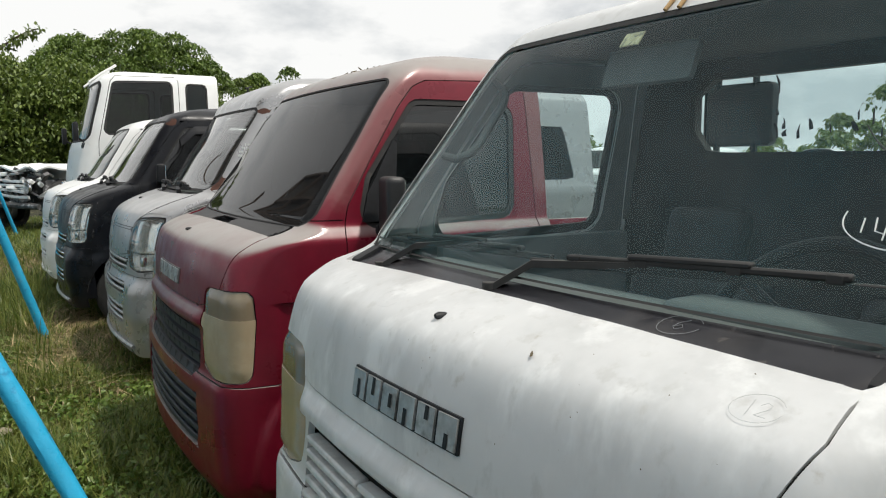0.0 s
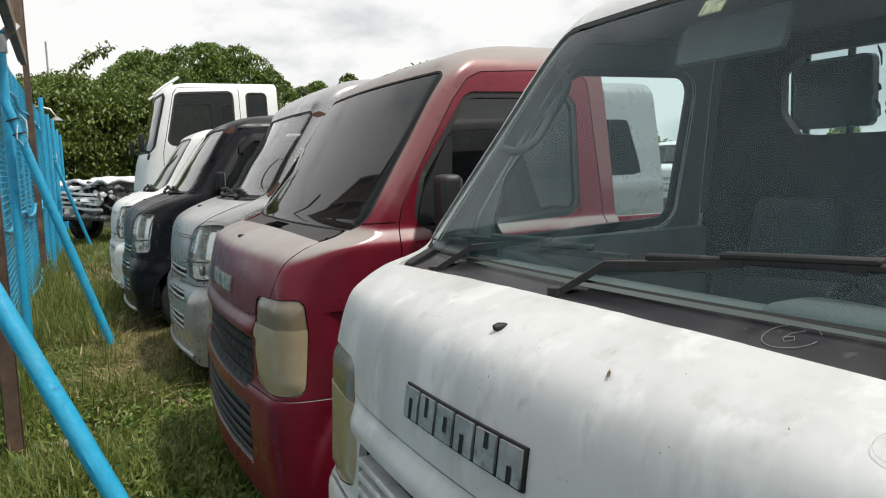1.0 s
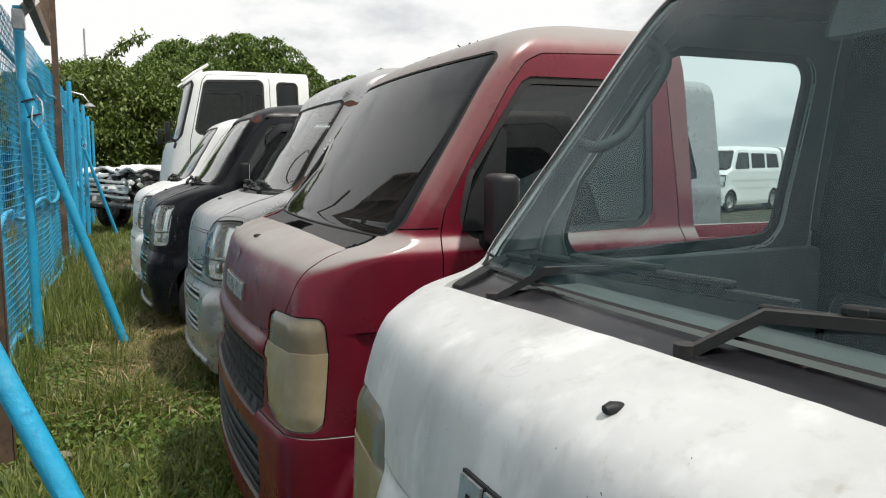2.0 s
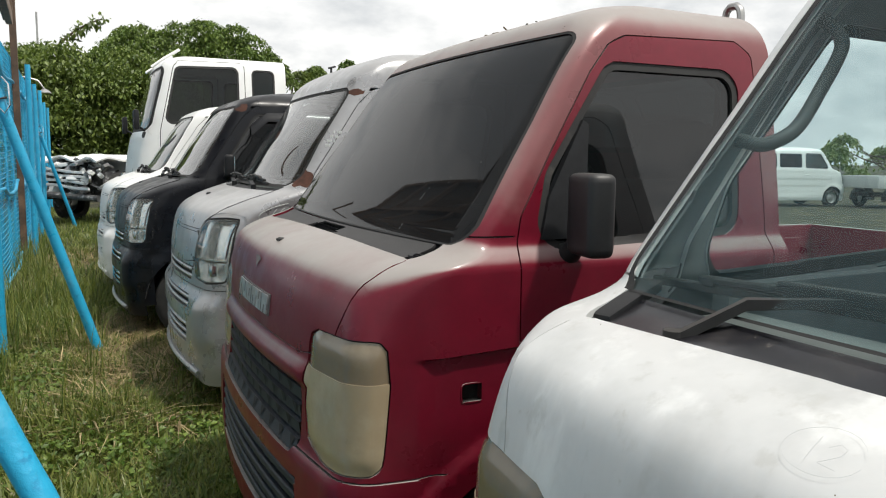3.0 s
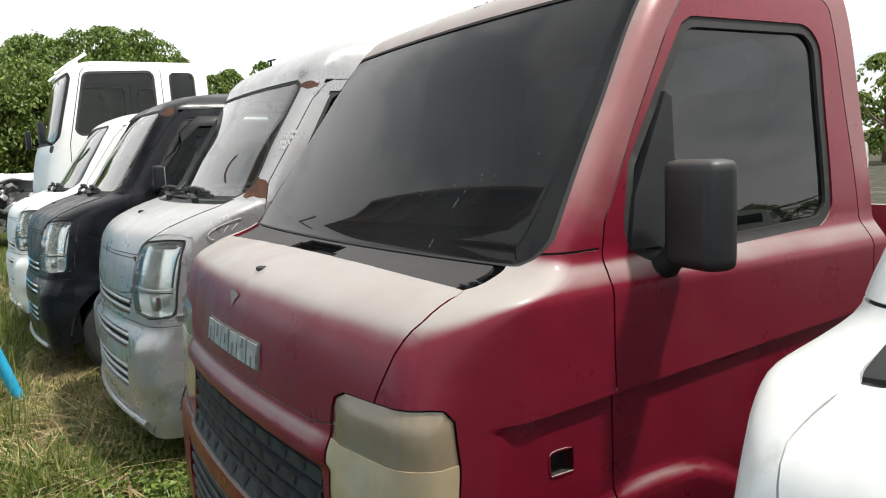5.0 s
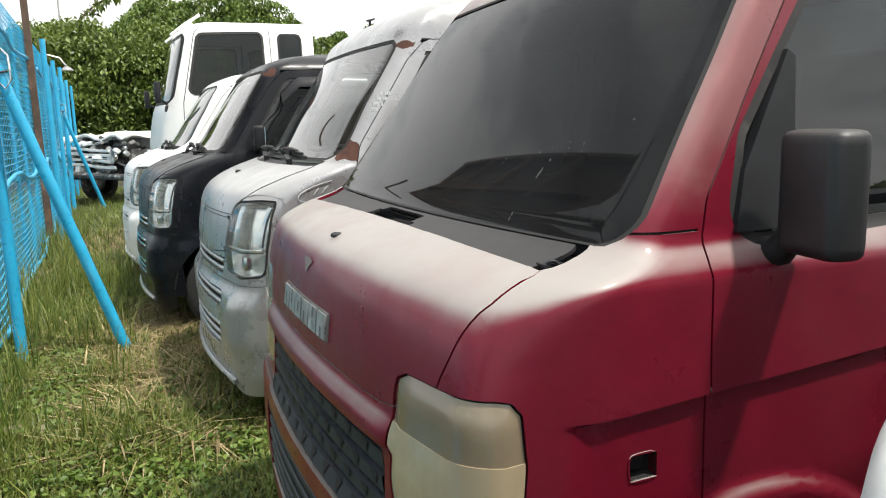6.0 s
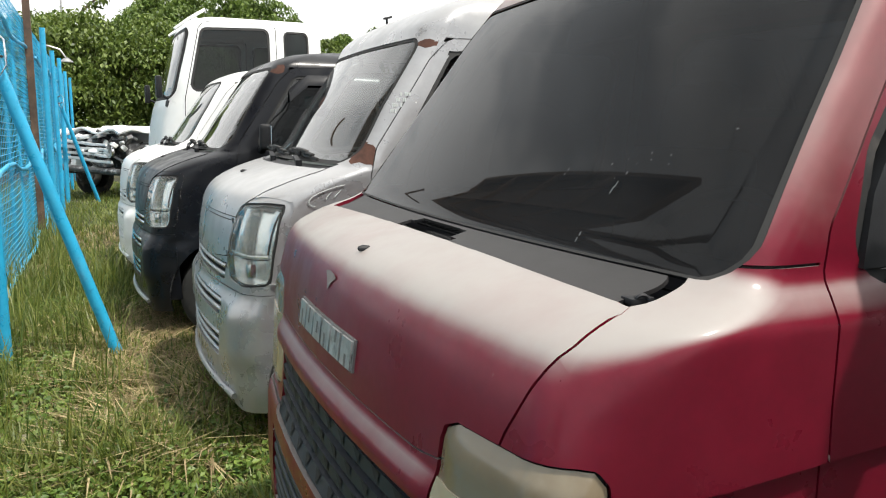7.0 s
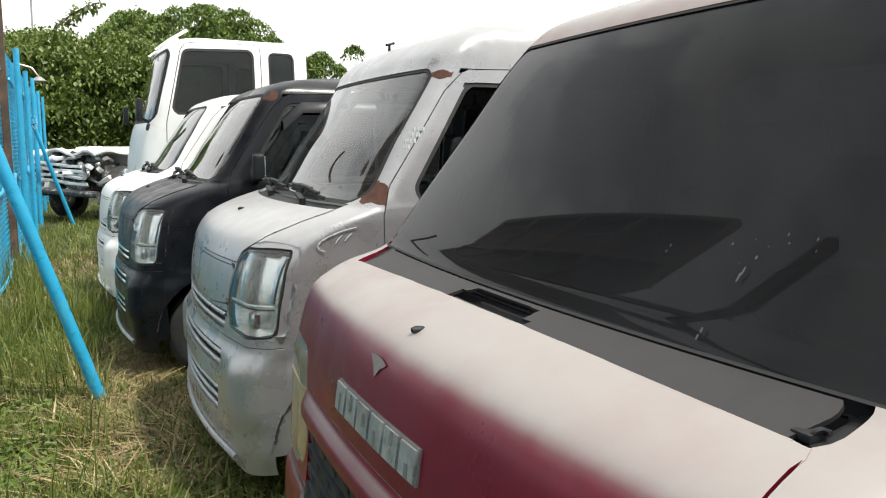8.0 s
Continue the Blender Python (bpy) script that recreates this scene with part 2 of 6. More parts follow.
M["glass_tint"] = glass("dark_film_glass", (0.045, 0.047, 0.055), 0.056, (0.255, 0.27, 0.295), 0.645, 3.0, 0.02)
M["glass_side"] = glass("smoked_side_glass", (0.085, 0.110, 0.114), 0.026, (0.20, 0.25, 0.27), 0.95, 3.0, 0.060)
M["glass_dusty"] = glass("dusty_glass", (0.46, 0.54, 0.53), 0.035, (0.50, 0.50, 0.47), 1.0, 3.0, 0.08)
M["grille_plastic"] = material("blue_grey_plastic", (0.018, 0.022, 0.029), 0.6, grain=(30, 0.25), bump=(220, 0.06, 0.002))
M["dust_film"] = material("pale_dust_film", (0.20, 0.18, 0.17), 0.7, grain=(30, 0.2))
M["badge"] = material("weathered_badge", (0.50, 0.51, 0.51), 0.38, 0.7, grain=(40, 0.25), stains_and_shade=(((0.16, 0.16, 0.15), 30, 0.5, 0.7, 0.6),))
M["badge_grime"] = material("grimy_badge_backing", (0.17, 0.165, 0.16), 0.6, grain=(40, 0.25))
M["wiper_grey"] = material("faded_wiper_arm", (0.028, 0.027, 0.026), 0.6, grain=(30, 0.3), dust=((0.045, 0.040, 0.035), 0.6, 0.2, 0.9))
M["pencil_soft"] = material("soft_pencil_mark", (0.44, 0.45, 0.45), 0.8)
M["pencil_faint"] = material("faint_pencil_mark", (0.50, 0.51, 0.52), 0.8)
M["straw_dark"] = material("dry_bits", (0.13, 0.10, 0.055), 0.9, random=0.6)
M["glass_truck"] = glass("lorry_glass", (0.22, 0.27, 0.26), 0.006, (0.3, 0.3, 0.3), 0.8, 3.0, 0.04)
M["chalk"] = material("chalk_mark", (0.62, 0.65, 0.64), 0.8)
M["speck"] = material("dried_speck", (0.075, 0.078, 0.08), 0.8)
M["chalk_dull"] = material("rubbed_chalk_mark", (0.20, 0.21, 0.22), 0.8)
M["paper"] = material("sticker_paper", (0.55, 0.50, 0.30), 0.6, grain=(40, 0.3), stains_and_shade=(((0.12, 0.12, 0.10), 90, 0.5, 0.6, 0.7),))
M["engine"] = material("engine_metal", (0.12, 0.12, 0.12), 0.55, 0.6, grain=(20, 0.5), stains_and_shade=(((0.4, 0.4, 0.4), 9, 0.55, 0.65, 0.8),))
M["wood_dark"] = material("bark", (0.10, 0.075, 0.05), 0.9, grain=(9, 0.4), bump=(25, 0.6, 0.03))
M["cord"] = material("tan_cord", (0.42, 0.27, 0.12), 0.8, grain=(60, 0.3))


# ---- geometry helpers ----
def mesh_object(name, bm, mat, parent=None, label="", sharp=38.0):
    me = bpy.data.meshes.new(name)
    bm.to_mesh(me)
    bm.free()
    for m in (mat if isinstance(mat, (list, tuple)) else (mat,)):
        me.materials.append(m)
    me.polygons.foreach_set("use_smooth", [True] * len(me.polygons))
    me.set_sharp_from_angle(angle=radians(sharp))
    ob = new(name, me)
    if parent is not None:
        ob.parent = parent
    if label:
        ob["label"] = label
    return ob


def part(name, bm, mat, parent, label="", sharp=38.0):
    return mesh_object(name, bm, mat, parent, label, sharp)


def thing(name, m, label, category, group="", kind=""):
    ob = new(name)
    ob.empty_display_size = 0.2
    ob.matrix_basis = m
    return tagged(ob, label, category, group, kind)


def place(me_ob, m):
    me_ob.matrix_basis = m
    return me_ob


def box(bm, x0, y0, z0, x1, y1, z1, bevel=0.0, m=None, seg=2):
    made = bmesh.ops.create_cube(bm, size=1.0)["verts"]
    for v in made:
        v.co = Vector(((x0 + x1) / 2 + v.co.x * (x1 - x0), (y0 + y1) / 2 + v.co.y * (y1 - y0), (z0 + z1) / 2 + v.co.z * (z1 - z0)))
    if bevel:
        edges = list({e for v in made for e in v.link_edges})
        out = bmesh.ops.bevel(bm, geom=edges, offset=bevel, segments=seg, affect="EDGES", profile=0.6)
        made = list({v for f in out["faces"] for v in f.verts} | {v for v in made if v.is_valid})
    if m is not None:
        bmesh.ops.transform(bm, matrix=m, verts=made)
    return made


def tube(bm, pts, radius, sides=10, caps=True, dent=0.0):
    """A round bar along points; radius is a number or one for each point."""
    pts = [Vector(p) for p in pts]
    rad = radius if isinstance(radius, (list, tuple)) else [radius] * len(pts)
    rings, up = [], None
    for i, p in enumerate(pts):
        d = (pts[min(i + 1, len(pts) - 1)] - pts[max(i - 1, 0)]).normalized()
        if up is None:
            up = d.orthogonal().normalized()
        up = (up - d * up.dot(d)).normalized()
        side = d.cross(up)
        ring = []
        for k in range(sides):
            a = 2 * math.pi * k / sides
            r = rad[i] * (1 + dent * noise.noise(Vector((p.x * 9 + k, p.y * 9, p.z * 9))))
            ring.append(bm.verts.new(p + (up * math.cos(a) + side * math.sin(a)) * r))
        rings.append(ring)
    for a, b in zip(rings, rings[1:]):
        for k in range(sides):
            bm.faces.new((a[k], a[(k + 1) % sides], b[(k + 1) % sides], b[k]))
    if caps:
        bm.faces.new(rings[0][::-1])
        bm.faces.new(rings[-1])
    return rings


def lathe(bm, profile, sides=28, m=None):
    """A turned shape round the y axis from (radius, y) pairs."""
    rings = []
    for r, y in profile:
        rings.append([bm.verts.new((r * math.cos(2 * math.pi * k / sides), y, r * math.sin(2 * math.pi * k / sides))) for k in range(sides)])
    for a, b in zip(rings, rings[1:]):
        for k in range(sides):
            bm.faces.new((a[k], b[k], b[(k + 1) % sides], a[(k + 1) % sides]))
    verts = [v for ring in rings for v in ring]
    if m is not None:
        bmesh.ops.transform(bm, matrix=m, verts=verts)
    return verts


def smooth_columns(rows, step):
    """Monotone cubic through control rows (profile x, profile z, ...), at even steps along the profile."""
    rows = np.array(rows, float)
    d = np.sqrt((np.diff(rows[:, :3], axis=0) ** 2).sum(1))
    s = np.concatenate(([0], np.cumsum(d)))
    at = np.linspace(0, s[-1], int(s[-1] / step) + 2)
    out = []
    for c in range(rows.shape[1]):
        y = rows[:, c]
        h, delta = np.diff(s), np.diff(y) / np.diff(s)
        m = np.concatenate(([delta[0]], np.where(delta[1:] * delta[:-1] > 0, 2 * delta[1:] * delta[:-1] / (delta[1:] + delta[:-1] + 1e-12), 0), [delta[-1]]))
        i = np.clip(np.searchsorted(s, at) - 1, 0, len(h) - 1)
        t = (at - s[i]) / h[i]
        out.append((2 * t ** 3 - 3 * t ** 2 + 1) * y[i] + (t ** 3 - 2 * t ** 2 + t) * h[i] * m[i] + (3 * t ** 2 - 2 * t ** 3) * y[i + 1] + (t ** 3 - t ** 2) * h[i] * m[i + 1])
    return np.array(out).T


def shell(rows, rear, step=0.018, side_n=34, front_n=22, corner_n=8):
    """A vehicle body as nested U-shaped sections: nose at -x, sides running back to rear. Layer 'a' holds the way along the section from the centre line."""
    bm = bmesh.new()
    lay = bm.verts.layers.float.new("a")
    rings = []
    for xf, z, w, r, bow in smooth_columns(rows, step):
        w = max(w, 0.02)
        r = min(r, w * 0.5)
        half = []
        for k in range(front_n + 1):
            y = (w - r) * k / front_n
            half.append((xf + bow * (y / w) ** 2, y, y))
        xc = half[-1][0]
        for k in range(1, corner_n + 1):
            t = math.pi / 2 * k / corner_n
            half.append((xc + r * (1 - math.cos(t)) * 1.05, w - r + r * math.sin(t), w - r + r * t))
        xe, ae = half[-1][0], half[-1][2]
        for k in range(1, side_n + 1):
            x = xe + (rear - xe) * k / side_n
            half.append((x, w, ae + x - xe))
        ring = []
        for x, y, a in [(p[0], -p[1], -p[2]) for p in half[:0:-1]] + half:
            v = bm.verts.new((x, y, z))
            v[lay] = a
            ring.append(v)
        rings.append(ring)
    for a, b in zip(rings, rings[1:]):
        for k in range(len(a) - 1):
            bm.faces.new((a[k + 1], a[k], b[k], b[k + 1]))
    bm.normal_update()
    return bm


def poly(points, radius=0.0):
    """Signed distance to a polygon with rounded corners (negative inside)."""
    pts = [Vector(p) for p in points]
    n = len(pts)
    if radius:
        area = sum(pts[i].x * pts[(i + 1) % n].y - pts[(i + 1) % n].x * pts[i].y for i in range(n))
        sgn = 1 if area > 0 else -1
        inset = []
        for i in range(n):
            d0, d1 = (pts[i] - pts[i - 1]).normalized(), (pts[(i + 1) % n] - pts[i]).normalized()
            n0, n1 = Vector((-d0.y, d0.x)) * sgn, Vector((-d1.y, d1.x)) * sgn
            b = (n0 + n1).normalized()
            inset.append(pts[i] + b * (radius / max(0.35, b.dot(n0))))
        pts = inset
    xy = [(p.x, p.y) for p in pts]

    def dist(x, y):
        best, inside = 1e9, False
        xj, yj = xy[-1]
        for xi, yi in xy:
            ex, ey = xj - xi, yj - yi
            wx, wy = x - xi, y - yi
            t = max(0.0, min(1.0, (wx * ex + wy * ey) / (ex * ex + ey * ey)))
            dx, dy = wx - ex * t, wy - ey * t
            best = min(best, dx * dx + dy * dy)
            if (yi > y) != (yj > y) and x < (xj - xi) * (y - yi) / (yj - yi) + xi:
                inside = not inside
            xj, yj = xi, yi
        d = math.sqrt(best)
        return (-d if inside else d) - radius
    return dist


def knife(bm, f, near=None):
    """Cuts the faces along the line where f(vertex) is zero, where near(vertex) holds."""
    lay = bm.verts.layers.float["a"]
    val = {v: f(v) if near is None or near(v) else 9.0 for v in bm.verts}
    for v, d in val.items():
        if abs(d) < 4e-4:
            val[v] = 0.0
    for e in [e for e in bm.edges if val[e.verts[0]] * val[e.verts[1]] < 0 and 9.0 not in (val[e.verts[0]], val[e.verts[1]])]:
        va, vb = e.verts
        a0, a1 = val[va], val[vb]
        t = a0 / (a0 - a1)
        la = va[lay] * (1 - t) + vb[lay] * t
        nv = bmesh.utils.edge_split(e, va, t)[1]
        nv[lay] = la
        val[nv] = 0.0
    for face in list(bm.faces):
        zero = [v for v in face.verts if val[v] == 0.0]
        if len(zero) == 2 and any(val[v] > 0 for v in face.verts) and any(val[v] < 0 for v in face.verts) and all(val[v] != 9.0 for v in face.verts):
            if bm.edges.get(zero) is None:
                bmesh.utils.face_split(face, zero[0], zero[1])
    return val


def take(bm, f):
    """Lifts the faces where f(centre, a) is negative out of bm into a bmesh of their own."""
    lay = bm.verts.layers.float["a"]
    chosen = [fc for fc in bm.faces if f(fc.calc_center_median(), sum(v[lay] for v in fc.verts) / len(fc.verts)) < 0]
    out = bmesh.new()
    olay = out.verts.layers.float.new("a")
    made = {}
    for fc in chosen:
        for v in fc.verts:
            if v not in made:
                made[v] = out.verts.new(v.co)
                made[v][olay] = v[lay]
        try:
            out.faces.new([made[v] for v in fc.verts])
        except ValueError:
            pass
    bmesh.ops.delete(bm, geom=chosen, context="FACES")
    out.normal_update()
    return out


def cut(bm, f):
    """Knife and take in one: f(x, y, z, a) is a signed distance."""
    lay = bm.verts.layers.float["a"]
    knife(bm, lambda v: f(v.co.x, v.co.y, v.co.z, v[lay]))
    return take(bm, lambda c, a: f(c.x, c.y, c.z, a))


def thicken(bm, depth):
    """Gives a sheet a rim and a back, depth metres along minus its normals."""
    bm.normal_update()
    faces = list(bm.faces)
    move = {v: v.normal.copy() for v in bm.verts}
    border = [e for e in bm.edges if len(e.link_faces) == 1]
    back = {v: bm.verts.new(v.co - n * depth) for v, n in move.items()}
    for fc in faces:
        bm.faces.new([back[v] for v in reversed(fc.verts)])
    for e in border:
        fc = e.link_faces[0]
        vs = list(fc.verts)
        i = vs.index(e.verts[0])
        a, b = (e.verts[0], e.verts[1]) if vs[(i + 1) % len(vs)] == e.verts[1] else (e.verts[1], e.verts[0])
        bm.faces.new((b, a, back[a], back[b]))
    bm.normal_update()
    return bm


def flange(bm, depth, keep=lambda c: True):
    """Turns the open edges of a sheet inwards, as pressed panels have."""
    bm.normal_update()
    border = [e for e in bm.edges if len(e.link_faces) == 1 and keep((e.verts[0].co + e.verts[1].co) / 2)]
    verts = {v for e in border for v in e.verts}
    back = {v: bm.verts.new(v.co - v.normal * depth) for v in verts}
    for e in border:
        vs = list(e.link_faces[0].verts)
        i = vs.index(e.verts[0])
        a, b = (e.verts[0], e.verts[1]) if vs[(i + 1) % len(vs)] == e.verts[1] else (e.verts[1], e.verts[0])
        bm.faces.new((b, a, back[a], back[b]))
    return bm


def push(bm, depth):
    bm.normal_update()
    for v, n in [(v, v.normal.copy()) for v in bm.verts]:
        v.co += n * depth
    return bm


def smoothstep(a, b, x):
    t = max(0.0, min(1.0, (x - a) / (b - a)))
    return t * t * (3 - 2 * t)


DENSE = {}


def shell_point(rows, a, z):
    """Place and outward normal on a shell at the way a from the centre line and the height z."""
    key = (len(rows), rows[-1][1])
    if key not in DENSE:
        DENSE[key] = smooth_columns(rows, 0.006)
    cols = DENSE[key]

    def at(a_, z_):
        xf, w, r, bow = [float(np.interp(z_, cols[:, 1], cols[:, c])) for c in (0, 2, 3, 4)]
        s, a_ = (1 if a_ >= 0 else -1), abs(a_)
        if a_ <= w - r:
            return Vector((xf + bow * (a_ / w) ** 2, s * a_, z_))
        xc, t = xf + bow * ((w - r) / w) ** 2, (a_ - w + r) / r
        if t < math.pi / 2:
            return Vector((xc + r * (1 - math.cos(t)) * 1.05, s * (w - r + r * math.sin(t)), z_))
        return Vector((xc + r * 1.05 + a_ - w + r - r * math.pi / 2, s * w, z_))
    p = at(a, z)
    n = (at(a + 0.004, z) - p).cross(at(a, z + 0.004) - p).normalized()
    return p, -n if n.x > 0 and abs(n.x) > abs(n.y) else (n if n.y * a >= 0 or abs(n.y) < 0.3 else -n)


def strokes(rows, lines, origin, size, width, mat, parent, name, lift=0.004):
    """Hand-drawn marks on a shell: lines of (across, up) points in units of size round origin (a, z)."""
    bm = bmesh.new()
    for line in lines:
        pts = []
        for (p0, p1) in zip(line, line[1:]):
            for t in (0.0, 0.34, 0.67):
                pts.append((p0[0] + (p1[0] - p0[0]) * t, p0[1] + (p1[1] - p0[1]) * t))
        pts.append(line[-1])
        path = []
        for u, v in pts:
            p, n = shell_point(rows, origin[0] - u * size, origin[1] + v * size * (origin[2] if len(origin) > 2 else 1.0))
            path.append(p + n * lift)
        tube(bm, path, width, 4)
    return part(name, bm, mat, parent)


# ---- vehicles ----
def wheel_parts(parent, x, y, z, radius, width, outer, steel=None):
    """A wheel whose outside faces the way of outer (+1 or -1 along y)."""
    m = pose(x, y, z, 0, 0, 0 if outer > 0 else 180)
    bm = bmesh.new()
    w, r, rim = width / 2, radius, radius * 0.60
    lathe(bm, [(rim, w * 0.9), (rim + 0.012, w), (r * 0.84, w * 1.04), (r * 0.95, w * 0.92), (r, w * 0.7), (r, w * 0.22), (r - 0.009, w * 0.2), (r - 0.009, w * 0.1), (r, w * 0.08),
               (r, -w * 0.08), (r - 0.009, -w * 0.1), (r - 0.009, -w * 0.2), (r, -w * 0.22), (r, -w * 0.7), (r * 0.95, -w * 0.92), (r * 0.84, -w * 1.04), (rim, -w * 0.9)], 40, m)
    wheel = part("wheel", bm, M["tyre"], parent)
    bm = bmesh.new()
    lathe(bm, [(rim, w * 0.9), (rim - 0.012, w * 0.92), (rim - 0.02, w * 0.45), (rim * 0.72, w * 0.3), (rim * 0.5, w * 0.62), (rim * 0.3, w * 0.66), (rim * 0.27, w * 0.9), (0.004, w * 0.94)], 28, m)
    part("rim", bm, steel or M["steel"], wheel)
    return wheel


def mirror_parts(parent, x, y, z, side, size=(0.115, 0.175), paint=None, lean=0.0):
    """A door mirror on a short arm; side is the sign of y."""
    bm = bmesh.new()
    w, h = size
    box(bm, -0.035, -w / 2, -h / 2, 0.03, w / 2, h / 2, 0.022, pose(x, y + side * (w / 2 + 0.07), z, 0, 0, 10 * side), 3)
    head = part("mirror", bm, paint or M["plastic"], parent)
    bm = bmesh.new()
    box(bm, -0.003, -w / 2 + 0.012, -h / 2 + 0.012, 0.003, w / 2 - 0.012, h / 2 - 0.012, 0, pose(x + 0.032, y + side * (w / 2 + 0.066), z, 0, 0, 10 * side))
    part("mirror_glass", bm, M["chrome"], head)
    bm = bmesh.new()
    tube(bm, [(x, y - side * 0.005, z - h * 0.55), (x, y + side * 0.05, z - h * 0.5), (x, y + side * 0.1, z - h * 0.3)], [0.03, 0.022, 0.018], 10)
    part("mirror_arm", bm, paint or M["plastic"], head)
    return head


def wiper_parts(parent, pivot, elbow, b0, b1, mat, lift=0.012):
    pivot, elbow, b0, b1 = Vector(pivot), Vector(elbow), Vector(b0), Vector(b1)
    bm = bmesh.new()
    tube(bm, [pivot - Vector((0, 0, 0.02)), pivot + Vector((0, 0, 0.012))], 0.014, 12)
    mid = (b0 + b1) / 2
    d = (elbow - pivot).normalized()
    s = d.cross(Vector((0, 0, 1))).normalized() * 0.011
    up = Vector((0, 0, 0.007))
    ring0 = [pivot + s + up, pivot - s + up, pivot - s - up, pivot + s - up]
    ring1 = [elbow + s * 0.9 + up, elbow - s * 0.9 + up, elbow - s * 0.9 - up, elbow + s * 0.9 - up]
    ring2 = [mid + s * 0.45 + up * 0.7, mid - s * 0.45 + up * 0.7, mid - s * 0.45 - up * 0.7, mid + s * 0.45 - up * 0.7]
    vs = [[bm.verts.new(p) for p in ring] for ring in (ring0, ring1, ring2)]
    for a, b in zip(vs, vs[1:]):
        for k in range(4):
            bm.faces.new((a[k], a[(k + 1) % 4], b[(k + 1) % 4], b[k]))
    arm = part("wiper", bm, mat, parent)
    bm = bmesh.new()
    axis = (b1 - b0).normalized()
    turn = axis.to_track_quat("X", "Z").to_matrix().to_4x4()
    ln = (b1 - b0).length
    m = Matrix.Translation(mid) @ turn
    box(bm, -ln / 2, -0.006, -0.017, ln / 2, 0.006, -0.004, 0.002, m, 1)
    box(bm, -ln * 0.36, -0.008, -0.004, ln * 0.36, 0.008, 0.007, 0.003, m, 1)
    box(bm, -ln * 0.16, -0.01, 0.004, ln * 0.16, 0.01, 0.014, 0.003, m, 1)
    for q in (-0.33, -0.12, 0.12, 0.33):
        box(bm, ln * q - 0.012, -0.009, -0.008, ln * q + 0.012, 0.009, 0.006, 0.002, m, 1)
    part("wiper_blade", bm, M["rubber"], arm)
    return arm


def seat_parts(parent, x, y, z, width=0.46, back=0.62):
    bm = bmesh.new()
    box(bm, x, y - width / 2, z, x + 0.46, y + width / 2, z + 0.14, 0.05, None, 3)
    part("seat_cushion", bm, M["seat"], parent)
    bm = bmesh.new()
    box(bm, -0.06, -width / 2, 0, 0.06, width / 2, back, 0.05, pose(x + 0.46, y, z + 0.1, 0, 12), 3)
    part("seat_back", bm, M["seat"], parent)
    bm = bmesh.new()
    box(bm, -0.045, -0.13, back + 0.0, 0.045, 0.13, back + 0.19, 0.04, pose(x + 0.46, y, z + 0.1, 0, 12), 3)
    part("headrest", bm, M["seat"], parent)


def steering_parts(parent, x, y, z, tilt=52.0):
    m = pose(x, y, z, 0, -tilt, 0)
    bm = bmesh.new()
    ring = [(0.185 * math.cos(a), 0.185 * math.sin(a), 0) for a in np.linspace(0, 2 * math.pi, 37)]
    tube(bm, ring, 0.014, 10, False)
    for a in (0.5, math.pi - 0.5, -math.pi / 2):
        tube(bm, [(0.04 * math.sin(a), 0.04 * math.cos(a), -0.03), (0.18 * math.sin(a), 0.18 * math.cos(a), 0)], 0.012, 8)
    box(bm, -0.06, -0.075, -0.05, 0.06, 0.075, -0.015, 0.015)
    tube(bm, [(0, 0, -0.04), (0, 0, -0.4)], 0.03, 10)
    bmesh.ops.transform(bm, matrix=m, verts=bm.verts)
    part("steering_wheel", bm, M["plastic"], parent)


def panel_gap(bm, line, within, parent, width=0.0019):
    """A dark recessed joint along line = 0, where within is negative."""
    lay = bm.verts.layers.float["a"]
    near = lambda v: within(v.co.x, v.co.y, v.co.z, v[lay]) < 0.03
    for d in (-width, width):
        knife(bm, lambda v: line(v.co.x, v.co.y, v.co.z, v[lay]) + d, near)
    strip = take(bm, lambda c, a: max(abs(line(c.x, c.y, c.z, a)) - width, within(c.x, c.y, c.z, a)))
    push(strip, -0.006)
    left = set(strip.faces)
    while left:
        seed, chain = [left.pop()], []
        while seed:
            fc = seed.pop()
            chain.append(fc)
            for e in fc.edges:
                for other in e.link_faces:
                    if other in left:
                        left.discard(other)
                        seed.append(other)
        if len(chain) > 2:
            piece, made = bmesh.new(), {}
            for fc in chain:
                for v in fc.verts:
                    if v not in made:
                        made[v] = piece.verts.new(v.co)
                piece.faces.new([made[v] for v in fc.verts])
            part("panel_gap", piece, M["gap"], parent)
    strip.free()


def everywhere(x, y, z, a):
    return -1.0


